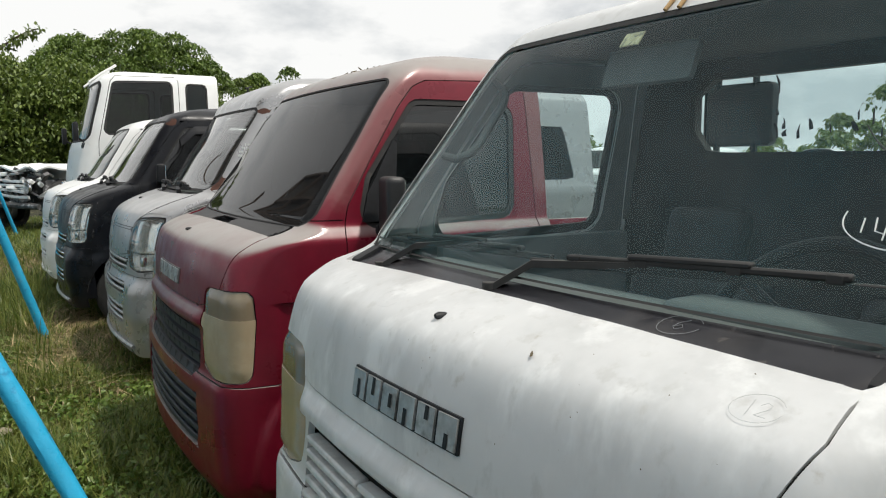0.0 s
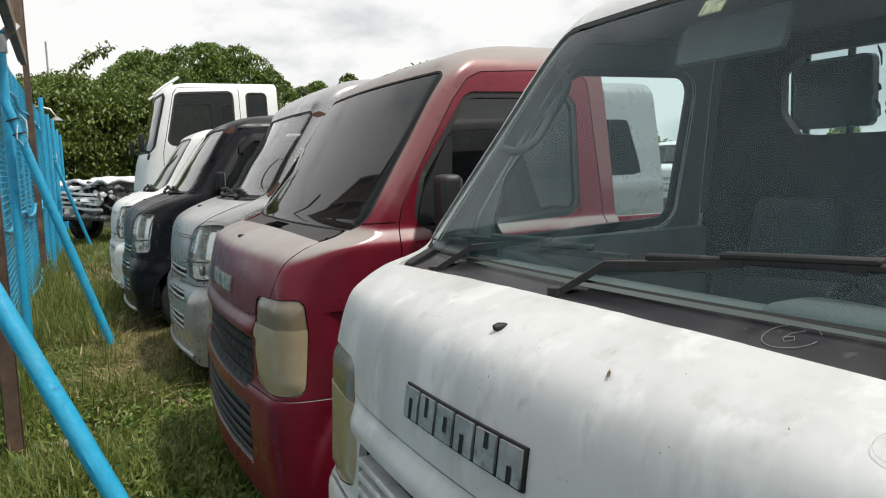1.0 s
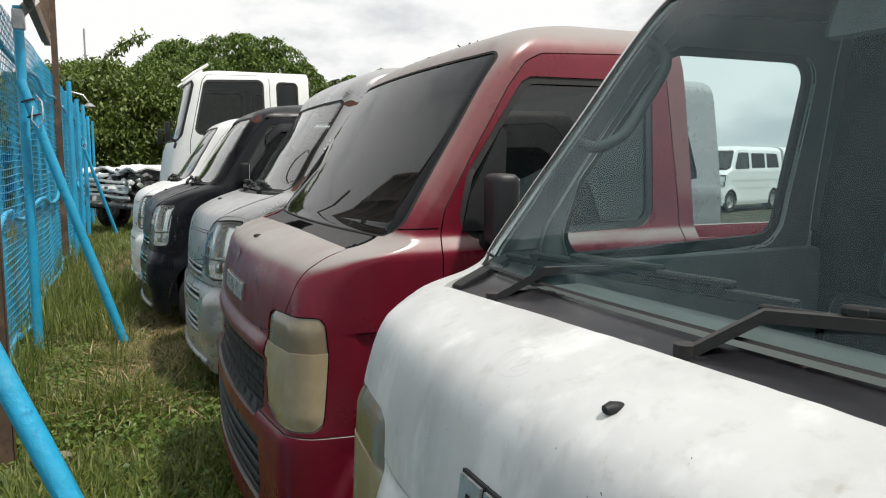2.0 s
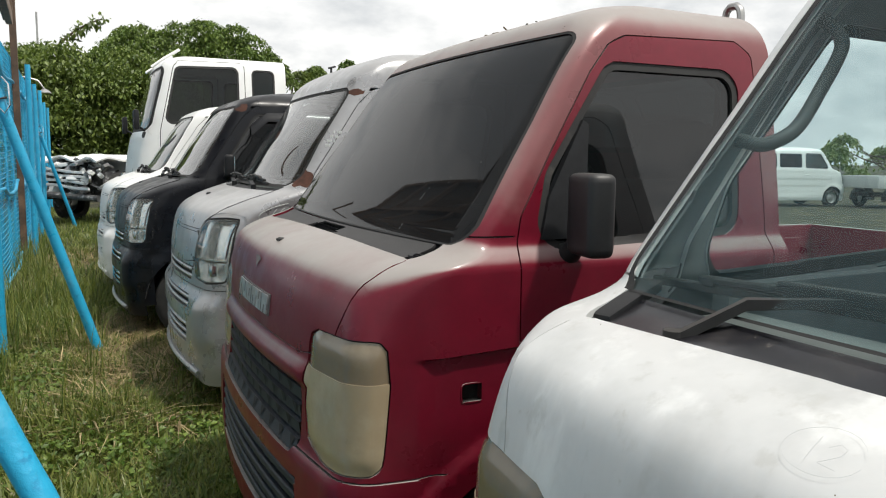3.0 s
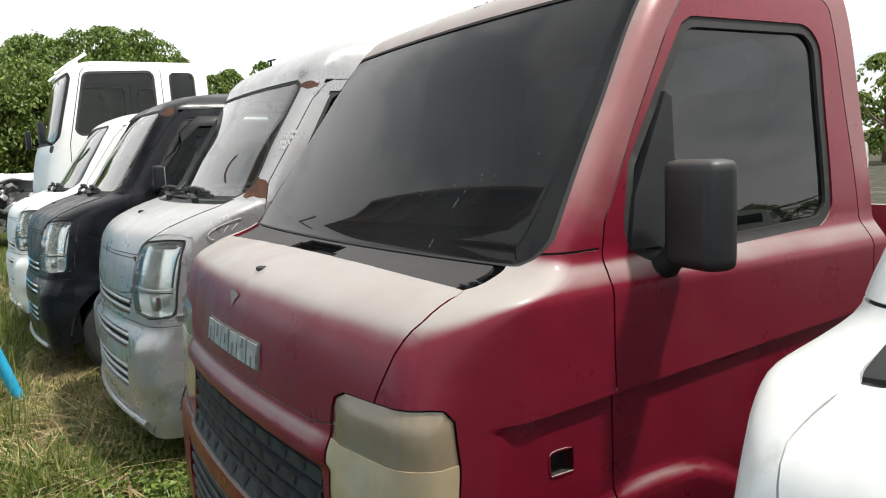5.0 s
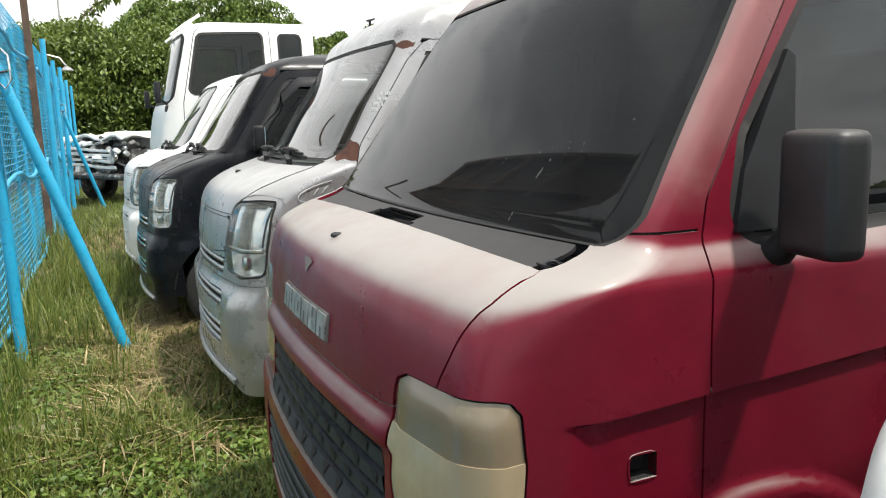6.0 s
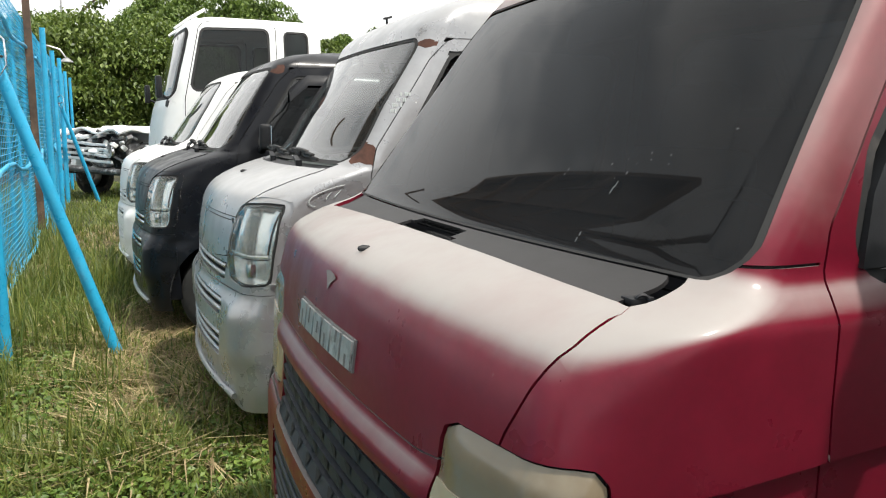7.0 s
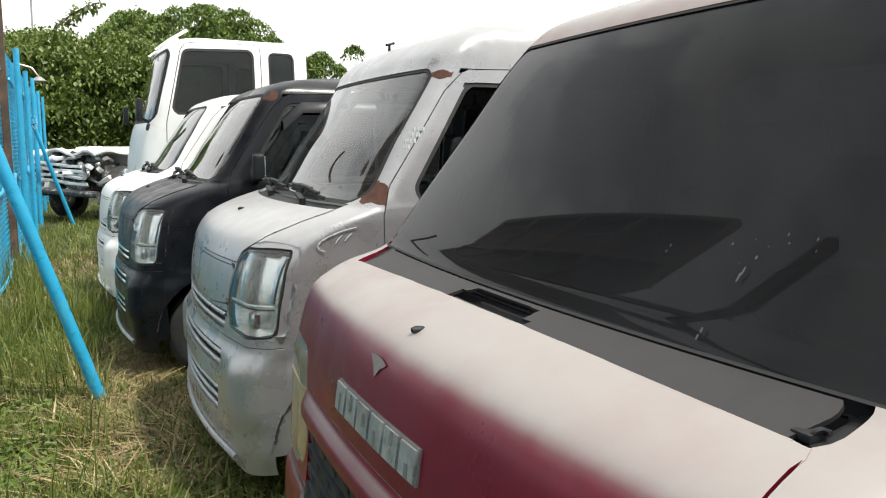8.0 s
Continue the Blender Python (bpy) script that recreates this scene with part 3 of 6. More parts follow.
def emblem(parent, rows, a0, z0, length, height, base, face):
    """A long badge: six plain upright blocks on dark backings, bent to the panel."""
    for k in range(6):
        u0, u1 = length / 2 - length * (k + 0.08) / 6, length / 2 - length * (k + 0.92) / 6
        for grow, lift, mat, name in ((0.004, 0.006, base, "emblem_backing"), (0.0, 0.010, face, "emblem_block")):
            g = bmesh.new()
            ring = []
            for u, v in ((u0 + grow, -height / 2 - grow), (u1 - grow, -height / 2 - grow), (u1 - grow, height / 2 + grow), (u0 + grow, height / 2 + grow)):
                p, n = shell_point(rows, a0 + u, z0 + v)
                n = Vector((-abs(n.x), n.y, n.z))
                ring.append((g.verts.new(p + n * lift), g.verts.new(p - n * 0.004)))
            g.faces.new([r[0] for r in ring])
            for i in range(4):
                r0, r1 = ring[i], ring[(i + 1) % 4]
                g.faces.new((r0[0], r0[1], r1[1], r1[0]))
            if name == "emblem_block":
                mid = (u0 + u1) / 2
                w = abs(u1 - u0) * 0.11
                low_, high_, side_ = ((-0.5, 0.18, 0.0), (-0.12, 0.5, 0.0), (-0.20, 0.26, -0.9), (-0.5, 0.05, 0.5), (0.05, 0.5, -0.5), (-0.5, -0.05, -0.2))[k]
                slot = [shell_point(rows, a0 + mid + (d + side_) * w, z0 + v * height) for d, v in ((1, low_), (-1, low_), (-1.1, high_), (0.8, high_))]
                h = bmesh.new()
                h.faces.new([h.verts.new(p + Vector((-abs(n.x), n.y, n.z)) * 0.0106) for p, n in slot])
                part("emblem_slot", h, base, parent)
            bmesh.ops.recalc_face_normals(g, faces=g.faces)
            part(name, g, mat, parent)


CARRY = [(-0.070, 0.19, 0.705, 0.09, 0.055), (-0.098, 0.25, 0.725, 0.10, 0.06), (-0.106, 0.42, 0.735, 0.11, 0.06), (-0.102, 0.565, 0.738, 0.11, 0.06),
         (-0.085, 0.60, 0.7375, 0.09, 0.06), (-0.070, 0.86, 0.737, 0.09, 0.06), (-0.056, 0.95, 0.735, 0.10, 0.065),
         (-0.034, 1.01, 0.735, 0.11, 0.07), (0.015, 1.045, 0.735, 0.11, 0.085), (0.075, 1.065, 0.735, 0.10, 0.095), (0.118, 1.076, 0.735, 0.09, 0.085), (0.188, 1.096, 0.733, 0.075, 0.045), (0.2145, 1.133, 0.730, 0.075, 0.042),
         (0.375, 1.355, 0.698, 0.07, 0.042), (0.545, 1.590, 0.657, 0.07, 0.042), (0.61, 1.655, 0.62, 0.09, 0.035), (0.75, 1.70, 0.55, 0.10, 0.02),
         (0.95, 1.735, 0.35, 0.08, 0.0), (1.12, 1.745, 0.05, 0.03, 0.0)]
CAB_REAR = 1.22


def kei_truck(name, m, label, look_):
    """A small cab-over pickup: pressed cab, glass, lamps, bumper, doors, cab inside and a drop-side bed."""
    car = thing(name, m, label, "truck", "parked vehicles in the row")
    paint = look_["paint"]
    bm = shell(CARRY, CAB_REAR, 0.018, 36)
    lay = bm.verts.layers.float["a"]
    # pressed lines of the sides and the nose
    crease = lambda x: 0.848 + 0.045 * x
    side = lambda v: abs(v[lay]) > 0.76 and v.co.z < 1.05
    for d in (0.003, -0.003, -0.012, -0.03):
        knife(bm, lambda v: v.co.z - crease(v.co.x) - d, lambda v: side(v) and v.co.x > 0.06 and 0.78 < v.co.z < 0.95)
    for q in (0.115, 0.135, 0.16):
        knife(bm, lambda v: v.co.x - q, lambda v: side(v) and 0.6 < v.co.z < 0.92 and v.co.x < 0.25)
    for r in (0.375, 0.405, 0.420, 0.435):
        knife(bm, lambda v: math.hypot(v.co.x - 0.47, v.co.z - 0.27) - r, lambda v: side(v) and v.co.z < 0.78)
    for q in (0.213, 0.2235, 0.2365, 0.2605, 0.2735, 0.284):
        knife(bm, lambda v: v.co.x - q, lambda v: side(v) and 0.70 < v.co.z < 0.84 and 0.15 < v.co.x < 0.34)
    for q in (0.741, 0.7505, 0.7625, 0.7785, 0.7905, 0.80):
        knife(bm, lambda v: v.co.z - q, lambda v: side(v) and 0.70 < v.co.z < 0.84 and 0.15 < v.co.x < 0.34)
    for q in (0.738, 0.748, 0.758, 0.775, 0.800, 0.812):
        knife(bm, lambda v: v.co.z - q, lambda v: abs(v[lay]) < 0.52 and 0.70 < v.co.z < 0.86)
    for v in bm.verts:
        x, y, z = v.co
        a = abs(v[lay])
        s = 1 if y > 0 else -1
        if a > 0.78 and z < 1.09:
            dip = 0.013 * smoothstep(0.110, 0.165, x) * smoothstep(0.30, 0.40, z) * (1 - smoothstep(crease(x) - 0.003, crease(x) + 0.003, z))
            arch = math.hypot(x - 0.47, z - 0.27)
            lip = 0.017 * (1 - smoothstep(0.404, 0.436, arch))
            v.co.y -= s * (dip - lip)
        if a > 0.62 and 0.45 < z < 1.112:
            # the lower body stands proud of the cab above the belt line
            out = 0.034 * smoothstep(0.62, 0.76, a) * smoothstep(0.03, 0.20, x) * smoothstep(0.45, 0.70, z) * (1 - smoothstep(1.040, 1.108, z))
            n = Vector((v.normal.x, v.normal.y, 0))
            if n.length > 1e-4:
                v.co += n.normalized() * out
        if a < 0.5 and 0.73 < z < 0.83:
            v.co.x -= 0.020 * (1 - smoothstep(0.46, 0.5, a)) * smoothstep(0.735, 0.760, z) * (1 - smoothstep(0.775, 0.814, z))
    bm.normal_update()
    # openings and panels
    wheel_hole = cut(bm, lambda x, y, z, a: max(math.hypot(x - 0.47, z - 0.27) - 0.345, 0.5 - abs(a)))
    wheel_hole.free()
    gw = look_["glass_w"]
    ws = poly([(gw, 1.097), (gw - 0.091, 1.602), (0.091 - gw, 1.602), (-gw, 1.097)], 0.04)
    screen = cut(bm, lambda x, y, z, a: max(ws(y, z), x - 0.85, abs(y) - 0.722))
    seal = cut(bm, lambda x, y, z, a: max(ws(y, z) - look_["seal"], x - 0.85, 1.094 - z))
    part("windscreen_seal", push(seal, -0.001), M["gap"], car)
    glass_part = part("windscreen", push(screen, -0.004), look_["screen"], car, look_["screen_label"])
    glass_part.visible_shadow = True
    edge_z = lambda a: 1.076 - 0.014 * (a / 0.65) ** 2
    cowl = cut(bm, lambda x, y, z, a: max(abs(a) - 0.665, edge_z(a) - z, z - 1.0955, x - 0.5))
    if look_["cowl_lid"]:
        lid_f = poly([(0.62, 1.0), (0.62, 1.0925), (-0.642, 1.0925), (-0.622, 1.06), (-0.622, 1.0)], 0.003)
        lid = cut(cowl, lambda x, y, z, a: lid_f(a, z))
        vent_f = poly([(0.115, 1.0775), (0.10, 1.0895), (-0.11, 1.0895), (-0.135, 1.0775)], 0.002)
        vent = cut(lid, lambda x, y, z, a: vent_f(a, z))
        part("cowl_vent", push(vent, -0.03), M["gap"], car, "dark open vent in the scuttle")
        part("cowl_lid", thicken(push(lid, -0.002), 0.006), look_["cowl"], car, "sun-bleached grey plastic scuttle lid")
        for k, (y0, z0) in enumerate(((-0.635, 1.060), (-0.645, 1.066), (-0.63, 1.066), (-0.65, 1.056))):
            g = bmesh.new()
            if k < 2:
                tube(g, [(0.165 + 0.008 * math.cos(t), y0 + 0.002 * t, z0 + 0.006 * math.sin(t)) for t in np.linspace(0, 5.5, 12)], 0.003, 7)
            else:
                box(g, 0.15, y0 - 0.012, z0 - 0.008, 0.185, y0 + 0.012, z0 + 0.002, 0.002)
            part("hinge", g, M["plastic"], car)
    cowl_panel = part("cowl_panel", thicken(push(cowl, -0.026 if look_["cowl_lid"] else -0.010), 0.004), M["plastic"] if look_["cowl_lid"] else M["scuttle"], car, "dark plastic scuttle well")
    door_poly = poly([(0.367, 0.36), (0.364, 1.06), (0.385, 1.16), (0.47, 1.30), (0.60, 1.50), (0.665, 1.575), (0.72, 1.600), (1.10, 1.615), (1.15, 1.58), (1.165, 1.1), (1.165, 0.36)], 0.02)
    win_poly = poly([(0.437, 1.098), (1.045, 1.118), (1.075, 1.515), (0.665, 1.512), (0.475, 1.25)], 0.045)

    def on_side(f, s):
        return lambda x, y, z, a: max(f(x, z), 0.30 - s * y)
    for s in (-1, 1):
        pane = cut(bm, on_side(win_poly, s))
        rub = cut(bm, on_side(lambda x, z: win_poly(x, z) - 0.02, s))
        panel_gap(bm, lambda x, y, z, a: door_poly(x, z), lambda x, y, z, a: 0.30 - s * y, car)
        leaf = cut(bm, on_side(door_poly, s))
        back = leaf.copy()
        door = part("door", flange(leaf, 0.03), paint, car)
        part("door_frame_lining", thicken(push(back, -0.022), 0.004), look_["trim"], door)
        part("window_seal", thicken(push(rub, -0.004), 0.012), M["rubber"], door)
        part("door_glass", push(pane, -0.012), look_["side"], door)
        hb = bmesh.new()
        box(hb, 0.98, s * 0.735 - 0.012, 0.90, 1.10, s * 0.735 + 0.016, 0.935, 0.01)
        part("door_handle", hb, M["plastic"], door)
        inner = bmesh.new()
        box(inner, 0.42, s * 0.66 - 0.02, 0.42, 1.13, s * 0.66 + 0.02, 1.09, 0.015)
        box(inner, 0.55, s * 0.63 - 0.02, 0.88, 0.95, s * 0.63 + 0.02, 0.92, 0.015)
        part("door_lining", inner, look_["trim"], door)
        # corner lamp holes low on the wing
        hole = poly([(0.2235, 0.7505), (0.2735, 0.7505), (0.2735, 0.7905), (0.2235, 0.7905)], 0.010)
        socket = cut(bm, on_side(hole, s))
        lip_ = cut(bm, on_side(lambda x, z: hole(x, z) - 0.003, s))
        part("socket_lip", flange(push(lip_, 0.002), 0.02), paint, car)
        part("lamp_socket", flange(push(socket, -0.03), -0.03), M["gap"], car, "empty rectangular side lamp hole")
        lampf = poly([(0.497, 0.888), (0.768, 0.897), (0.782, 0.80), (0.775, 0.604), (0.60, 0.596), (0.50, 0.622), (0.478, 0.70)], 0.032)
        lens = cut(bm, lambda x, y, z, a: max(lampf(s * a, z), x - 0.4))
        rim = cut(bm, lambda x, y, z, a: max(lampf(s * a, z) - 0.0032, x - 0.4))
        ll = lens.verts.layers.float["a"]
        lens.normal_update()
        for v, nn in [(v, v.normal.copy()) for v in lens.verts]:
            v.co += nn * (0.011 * smoothstep(0.0, 0.03, -lampf(s * v[ll], v.co.z)) - 0.004)
        lamp = part("headlight", thicken(push(rim, -0.012), 0.02), M["gap"], car)
        top = cut(lens, lambda x, y, z, a: 0.804 - z + 0.02 * (abs(a) - 0.64))
        part("upper_lens", thicken(push(top, 0.0), 0.01), M["lamp_top"], lamp, "smoky yellowed upper lens")
        part("lower_lens", thicken(push(lens, 0.002), 0.012), M["lamp_old"], lamp, "clouded yellowed plastic lens")
    grille_f = poly([(0.455, 0.737), (0.462, 0.60), (0.43, 0.565), (-0.43, 0.565), (-0.462, 0.60), (-0.455, 0.737)], 0.015)
    intake_f = poly([(0.475, 0.520), (0.50, 0.395), (0.47, 0.325), (-0.47, 0.325), (-0.50, 0.395), (-0.475, 0.520)], 0.02)
    back_u = cut(bm, lambda x, y, z, a: max(grille_f(y, z), x - 0.3))
    back_l = cut(bm, lambda x, y, z, a: max(intake_f(y, z), x - 0.3))
    grille = part("grille", push(back_u, -0.035), M["gap"], car)
    intake = part("air_intake", push(back_l, -0.03), M["gap"], car)

    def nose(y, z):
        zz = [r[1] for r in CARRY]
        xx = [r[0] for r in CARRY]
        return float(np.interp(z, zz, xx)) + 0.06 * (y / 0.737) ** 2
    if look_["grille"] == "mesh":
        for j in range(4):
            z0 = 0.568 + 0.043 * j
            g = bmesh.new()
            ys_ = np.linspace(-0.45, 0.45, 31)
            va_ = [[g.verts.new((nose(y, z) + dx, y, z)) for y in ys_] for z, dx in ((z0, 0.018), (z0 + 0.002, 0.004), (z0 + 0.034, -0.001), (z0 + 0.037, 0.02))]
            for r0, r1 in zip(va_, va_[1:]):
                for k in range(30):
                    g.faces.new((r0[k + 1], r0[k], r1[k], r1[k + 1]))
            part("grille_bar", g, M["grille_plastic"], grille)
            for i in range(11):
                y = -0.42 + 0.084 * (i + (0.5 if j % 2 else 0.0))
                if y > 0.43:
                    continue
                g = bmesh.new()
                q = [g.verts.new((nose(yy, zz) + dd, yy, zz)) for yy, zz, dd in ((y - 0.017, z0 + 0.0345, -0.0035), (y + 0.017, z0 + 0.0345, -0.0035), (y, z0 + 0.006, 0.0005))]
                g.faces.new((q[0], q[2], q[1]))
                part("grille_notch", g, M["gap"], grille)
    else:
        for z in (0.585, 0.615, 0.645, 0.675, 0.705):
            g = bmesh.new()
            for y0, y1 in ((-0.43, -0.15), (-0.14, 0.14), (0.15, 0.43)):
                box(g, nose(0.3, z) - 0.012, y0, z - 0.008, nose(0.3, z) + 0.02, y1, z + 0.008, 0.004, None, 1)
            for v in g.verts:
                v.co.x += 0.06 * (v.co.y / 0.737) ** 2 - 0.01
            part("grille_bar", g, paint, grille)
    for z in (0.352, 0.390, 0.428, 0.466, 0.502):
        g = bmesh.new()
        box(g, nose(0, z) - 0.002, -0.475, z - 0.012, nose(0, z) + 0.025, 0.475, z + 0.010, 0.004, None, 1)
        bmesh.ops.subdivide_edges(g, edges=[e for e in g.edges if abs(e.verts[0].co.y - e.verts[1].co.y) > 0.5], cuts=12)
        for v in g.verts:
            v.co.x += 0.06 * (v.co.y / 0.737) ** 2
        part("intake_slat", g, M["grille_plastic"], intake)
    # bonnet, bumper
    hood_f = poly([(0.662, 1.0615), (0.672, 1.025), (0.622, 0.905), (0.614, 0.865), (0.54, 0.86), (0.52, 0.832), (0.43, 0.817), (-0.43, 0.817), (-0.52, 0.832), (-0.54, 0.86), (-0.614, 0.865),
                   (-0.622, 0.905), (-0.672, 1.025), (-0.662, 1.0615), (-0.33, 1.0725), (0.0, 1.0765), (0.33, 1.0725)], 0.008)
    panel_gap(bm, lambda x, y, z, a: hood_f(a, z), lambda x, y, z, a: max(x - 0.4, z - edge_z(a) + 0.003), car, 0.0017)
    hood = cut(bm, lambda x, y, z, a: max(hood_f(a, z), x - 0.5, z - edge_z(a)))
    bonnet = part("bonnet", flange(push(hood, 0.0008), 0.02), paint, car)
    panel_gap(bm, lambda x, y, z, a: z - 0.586, lambda x, y, z, a: x - 0.2, car)
    bumper = cut(bm, lambda x, y, z, a: max(z - 0.586, x - 0.14))
    part("bumper", flange(push(bumper, 0.004), 0.03), look_["bumper"], car)
    panel_gap(bm, lambda x, y, z, a: z - 1.114, lambda x, y, z, a: max(0.2 - x, x - 0.363, 0.6 - abs(y)), car, 0.002)
    back = bm.copy()
    bmesh.ops.delete(back, geom=[fc for fc in back.faces if fc.calc_center_median().z < 1.118], context="FACES")
    part("pillar_lining", thicken(push(back, -0.02), 0.004), look_["trim"], car)
    part("cab_shell", flange(bm, 0.016), look_["cab_paint"], car)
    # nozzle
    g = bmesh.new()
    lathe(g, [(0.002, -0.016), (0.006, -0.009), (0.008, 0.003), (0.005, 0.012), (0.001, 0.014)], 10, pose(0.010, 0, 1.045, 0, -30, 90) @ Matrix.Diagonal((1.0, 1.0, 0.8, 1)))
    part("washer_nozzle", g, M["plastic"], car)
    # back wall with its window
    g = bmesh.new()
    g.verts.layers.float.new("a")
    rows = [[g.verts.new((CAB_REAR - 0.004, y, z)) for y in np.linspace(-1, 1, 25) * w] for z, w in
            [(0.30, 0.70), (0.6, 0.728), (0.9, 0.728), (1.05, 0.728), (1.12, 0.722), (1.2, 0.71), (1.3, 0.695), (1.4, 0.68), (1.5, 0.665), (1.6, 0.642), (1.655, 0.61), (1.70, 0.55), (1.735, 0.36), (1.744, 0.1)]]
    for r0, r1 in zip(rows, rows[1:]):
        for k in range(24):
            g.faces.new((r0[k], r0[k + 1], r1[k + 1], r1[k]))
    by = look_["back_y"]
    bw = poly([(0.50 + by, 1.335), (0.50 + by, 1.545), (-0.50 + by, 1.545), (-0.50 + by, 1.335)], 0.045)
    pane = cut(g, lambda x, y, z, a: bw(y, z))
    rub = cut(g, lambda x, y, z, a: bw(y, z) - 0.018)
    part("back_wall", thicken(g, 0.02), [look_["inner"]], car)
    part("rear_window_seal", thicken(push(rub, 0.004), 0.03), M["rubber"], car)
    part("rear_window", pane, look_["back"], car)
    # inside
    g = bmesh.new()
    box(g, -0.02, -0.70, 0.36, 1.20, 0.70, 0.40)
    part("cab_floor", g, M["inside"], car)
    g = bmesh.new()
    box(g, 0.02, -0.66, 0.62, 0.42, 0.66, 1.00, 0.05, None, 3)
    box(g, 0.17, -0.64, 0.98, 0.44, 0.64, 1.055, 0.03, None, 2)
    box(g, 0.34, -0.56, 1.0, 0.47, -0.18, 1.072, 0.03, None, 3)
    dash = part("dashboard", g, look_["dash"], car)
    for k in range(30):
        g = bmesh.new()
        y = 0.54 - k * 0.034
        box(g, 0.235 + 0.06 * (y / 0.7) ** 2, y - 0.011, 1.054, 0.262 + 0.06 * (y / 0.7) ** 2, y + 0.011, 1.0585, 0)
        part("defroster_slot", g, M["gap"], dash)
    steering_parts(car, 0.50, -0.36, 1.02)
    seat_parts(car, 0.55, -0.36, 0.52 - look_["seat_drop"])
    seat_parts(car, 0.55, 0.36, 0.52 - look_["seat_drop"])
    g = bmesh.new()
    box(g, 0.60, -0.58, 1.60, 1.19, 0.58, 1.63, 0.02)
    part("roof_lining", g, M["inside"], car)
    g = bmesh.new()
    box(g, -0.004, -0.135, -0.05, 0.006, 0.135, 0.04, 0.012, pose(0.655, 0.142, 1.53, 0, 20, 0))
    part("sun_visor", g, M["cab_grey"], car)
    # mirrors on the doors
    for s in (-1, 1):
        if s in look_["mirrors"]:
            mirror_parts(car, 0.50, s * 0.705, 1.168, s, (0.125, 0.185), M["mirror_plastic"])
            g = bmesh.new()
            sail = [(0.435, 1.105), (0.545, 1.105), (0.560, 1.135), (0.585, 1.375), (0.57, 1.385), (0.46, 1.20)]
            ring_ = [[g.verts.new((x, s * (float(np.interp(z, [1.1, 1.35, 1.6], [0.735, 0.70, 0.655])) + o), z)) for x, z in sail] for o in (0.006, -0.02)]
            g.faces.new(ring_[0] if s < 0 else ring_[0][::-1])
            for k in range(len(sail)):
                k2 = (k + 1) % len(sail)
                g.faces.new((ring_[0][k2], ring_[0][k], ring_[1][k], ring_[1][k2]))
            bmesh.ops.recalc_face_normals(g, faces=g.faces)
            part("mirror_sail", g, M["plastic"], car, "grimy black triangular mirror mount")
            g = bmesh.new()
            tube(g, [(0.50, s * 0.735, 1.065), (0.50, s * 0.765, 1.075), (0.50, s * 0.785, 1.10), (0.50, s * 0.80, 1.15)], [0.024, 0.025, 0.023, 0.02], 12)
            part("mirror_bracket", g, M["plastic"], car)
    # chassis, bed
    g = bmesh.new()
    for y in (-0.3, 0.3):
        box(g, 0.2, y - 0.04, 0.34, 3.05, y + 0.04, 0.44)
    part("chassis", g, M["rubber"], car)
    bed = bmesh.new()
    box(bed, 1.27, -0.71, 0.62, 3.22, 0.71, 0.68)
    bed_part = part("bed_floor", bed, paint, car)
    for x0, y0, x1, y1 in ((1.27, -0.735, 3.22, -0.70), (1.27, 0.70, 3.22, 0.735), (3.19, -0.70, 3.225, 0.70)):
        g = bmesh.new()
        box(g, x0, y0, 0.60, x1, y1, 0.95, 0.01)
        for k in range(4):
            t = (k + 0.5) / 4
            if x1 - x0 > 1:
                xs = x0 + (x1 - x0) * t
                box(g, xs - 0.16, min(y0, y1) - 0.006, 0.68, xs + 0.16, max(y0, y1) + 0.006, 0.88, 0.01)
        part("bed_side", g, paint, car)
    g = bmesh.new()
    box(g, 1.27, -0.70, 0.60, 1.30, 0.70, 1.0, 0.008)
    for y in (-0.45, 0.45):
        tube(g, [(1.33, y, 0.95), (1.33, y, 1.735), (1.33, y * 0.99, 1.755), (1.33, y * 0.96, 1.768), (1.33, y * 0.90, 1.768), (1.33, y * 0.87, 1.755), (1.33, y * 0.86, 1.735), (1.33, y * 0.86, 0.95)] if look_["hoops"] else
             [(1.29, y, 1.0), (1.29, y, 1.30), (1.29, y * 0.6, 1.32), (1.29, y * 0.6, 1.0)], 0.012, 8)
    part("headboard", g, look_["hoop_paint"], car)
    for x, s in ((0.47, -1), (0.47, 1), (2.375, -1), (2.375, 1)):
        wheel_parts(car, x, s * 0.645, 0.272, 0.272, 0.15, s)
        g = bmesh.new()
        arc = [(x + 0.345 * math.cos(t), 0.27 + 0.345 * math.sin(t)) for t in np.linspace(-0.2, math.pi + 0.2, 19)]
        va = [[g.verts.new((px, s * yy, pz)) for px, pz in arc] for yy in (0.735 if x < 1 else 0.70, 0.42)]
        for k in range(len(arc) - 1):
            g.faces.new((va[0][k], va[0][k + 1], va[1][k + 1], va[1][k]))
        part("wheel_arch", thicken(g, 0.006), M["rubber"], car)
    return car


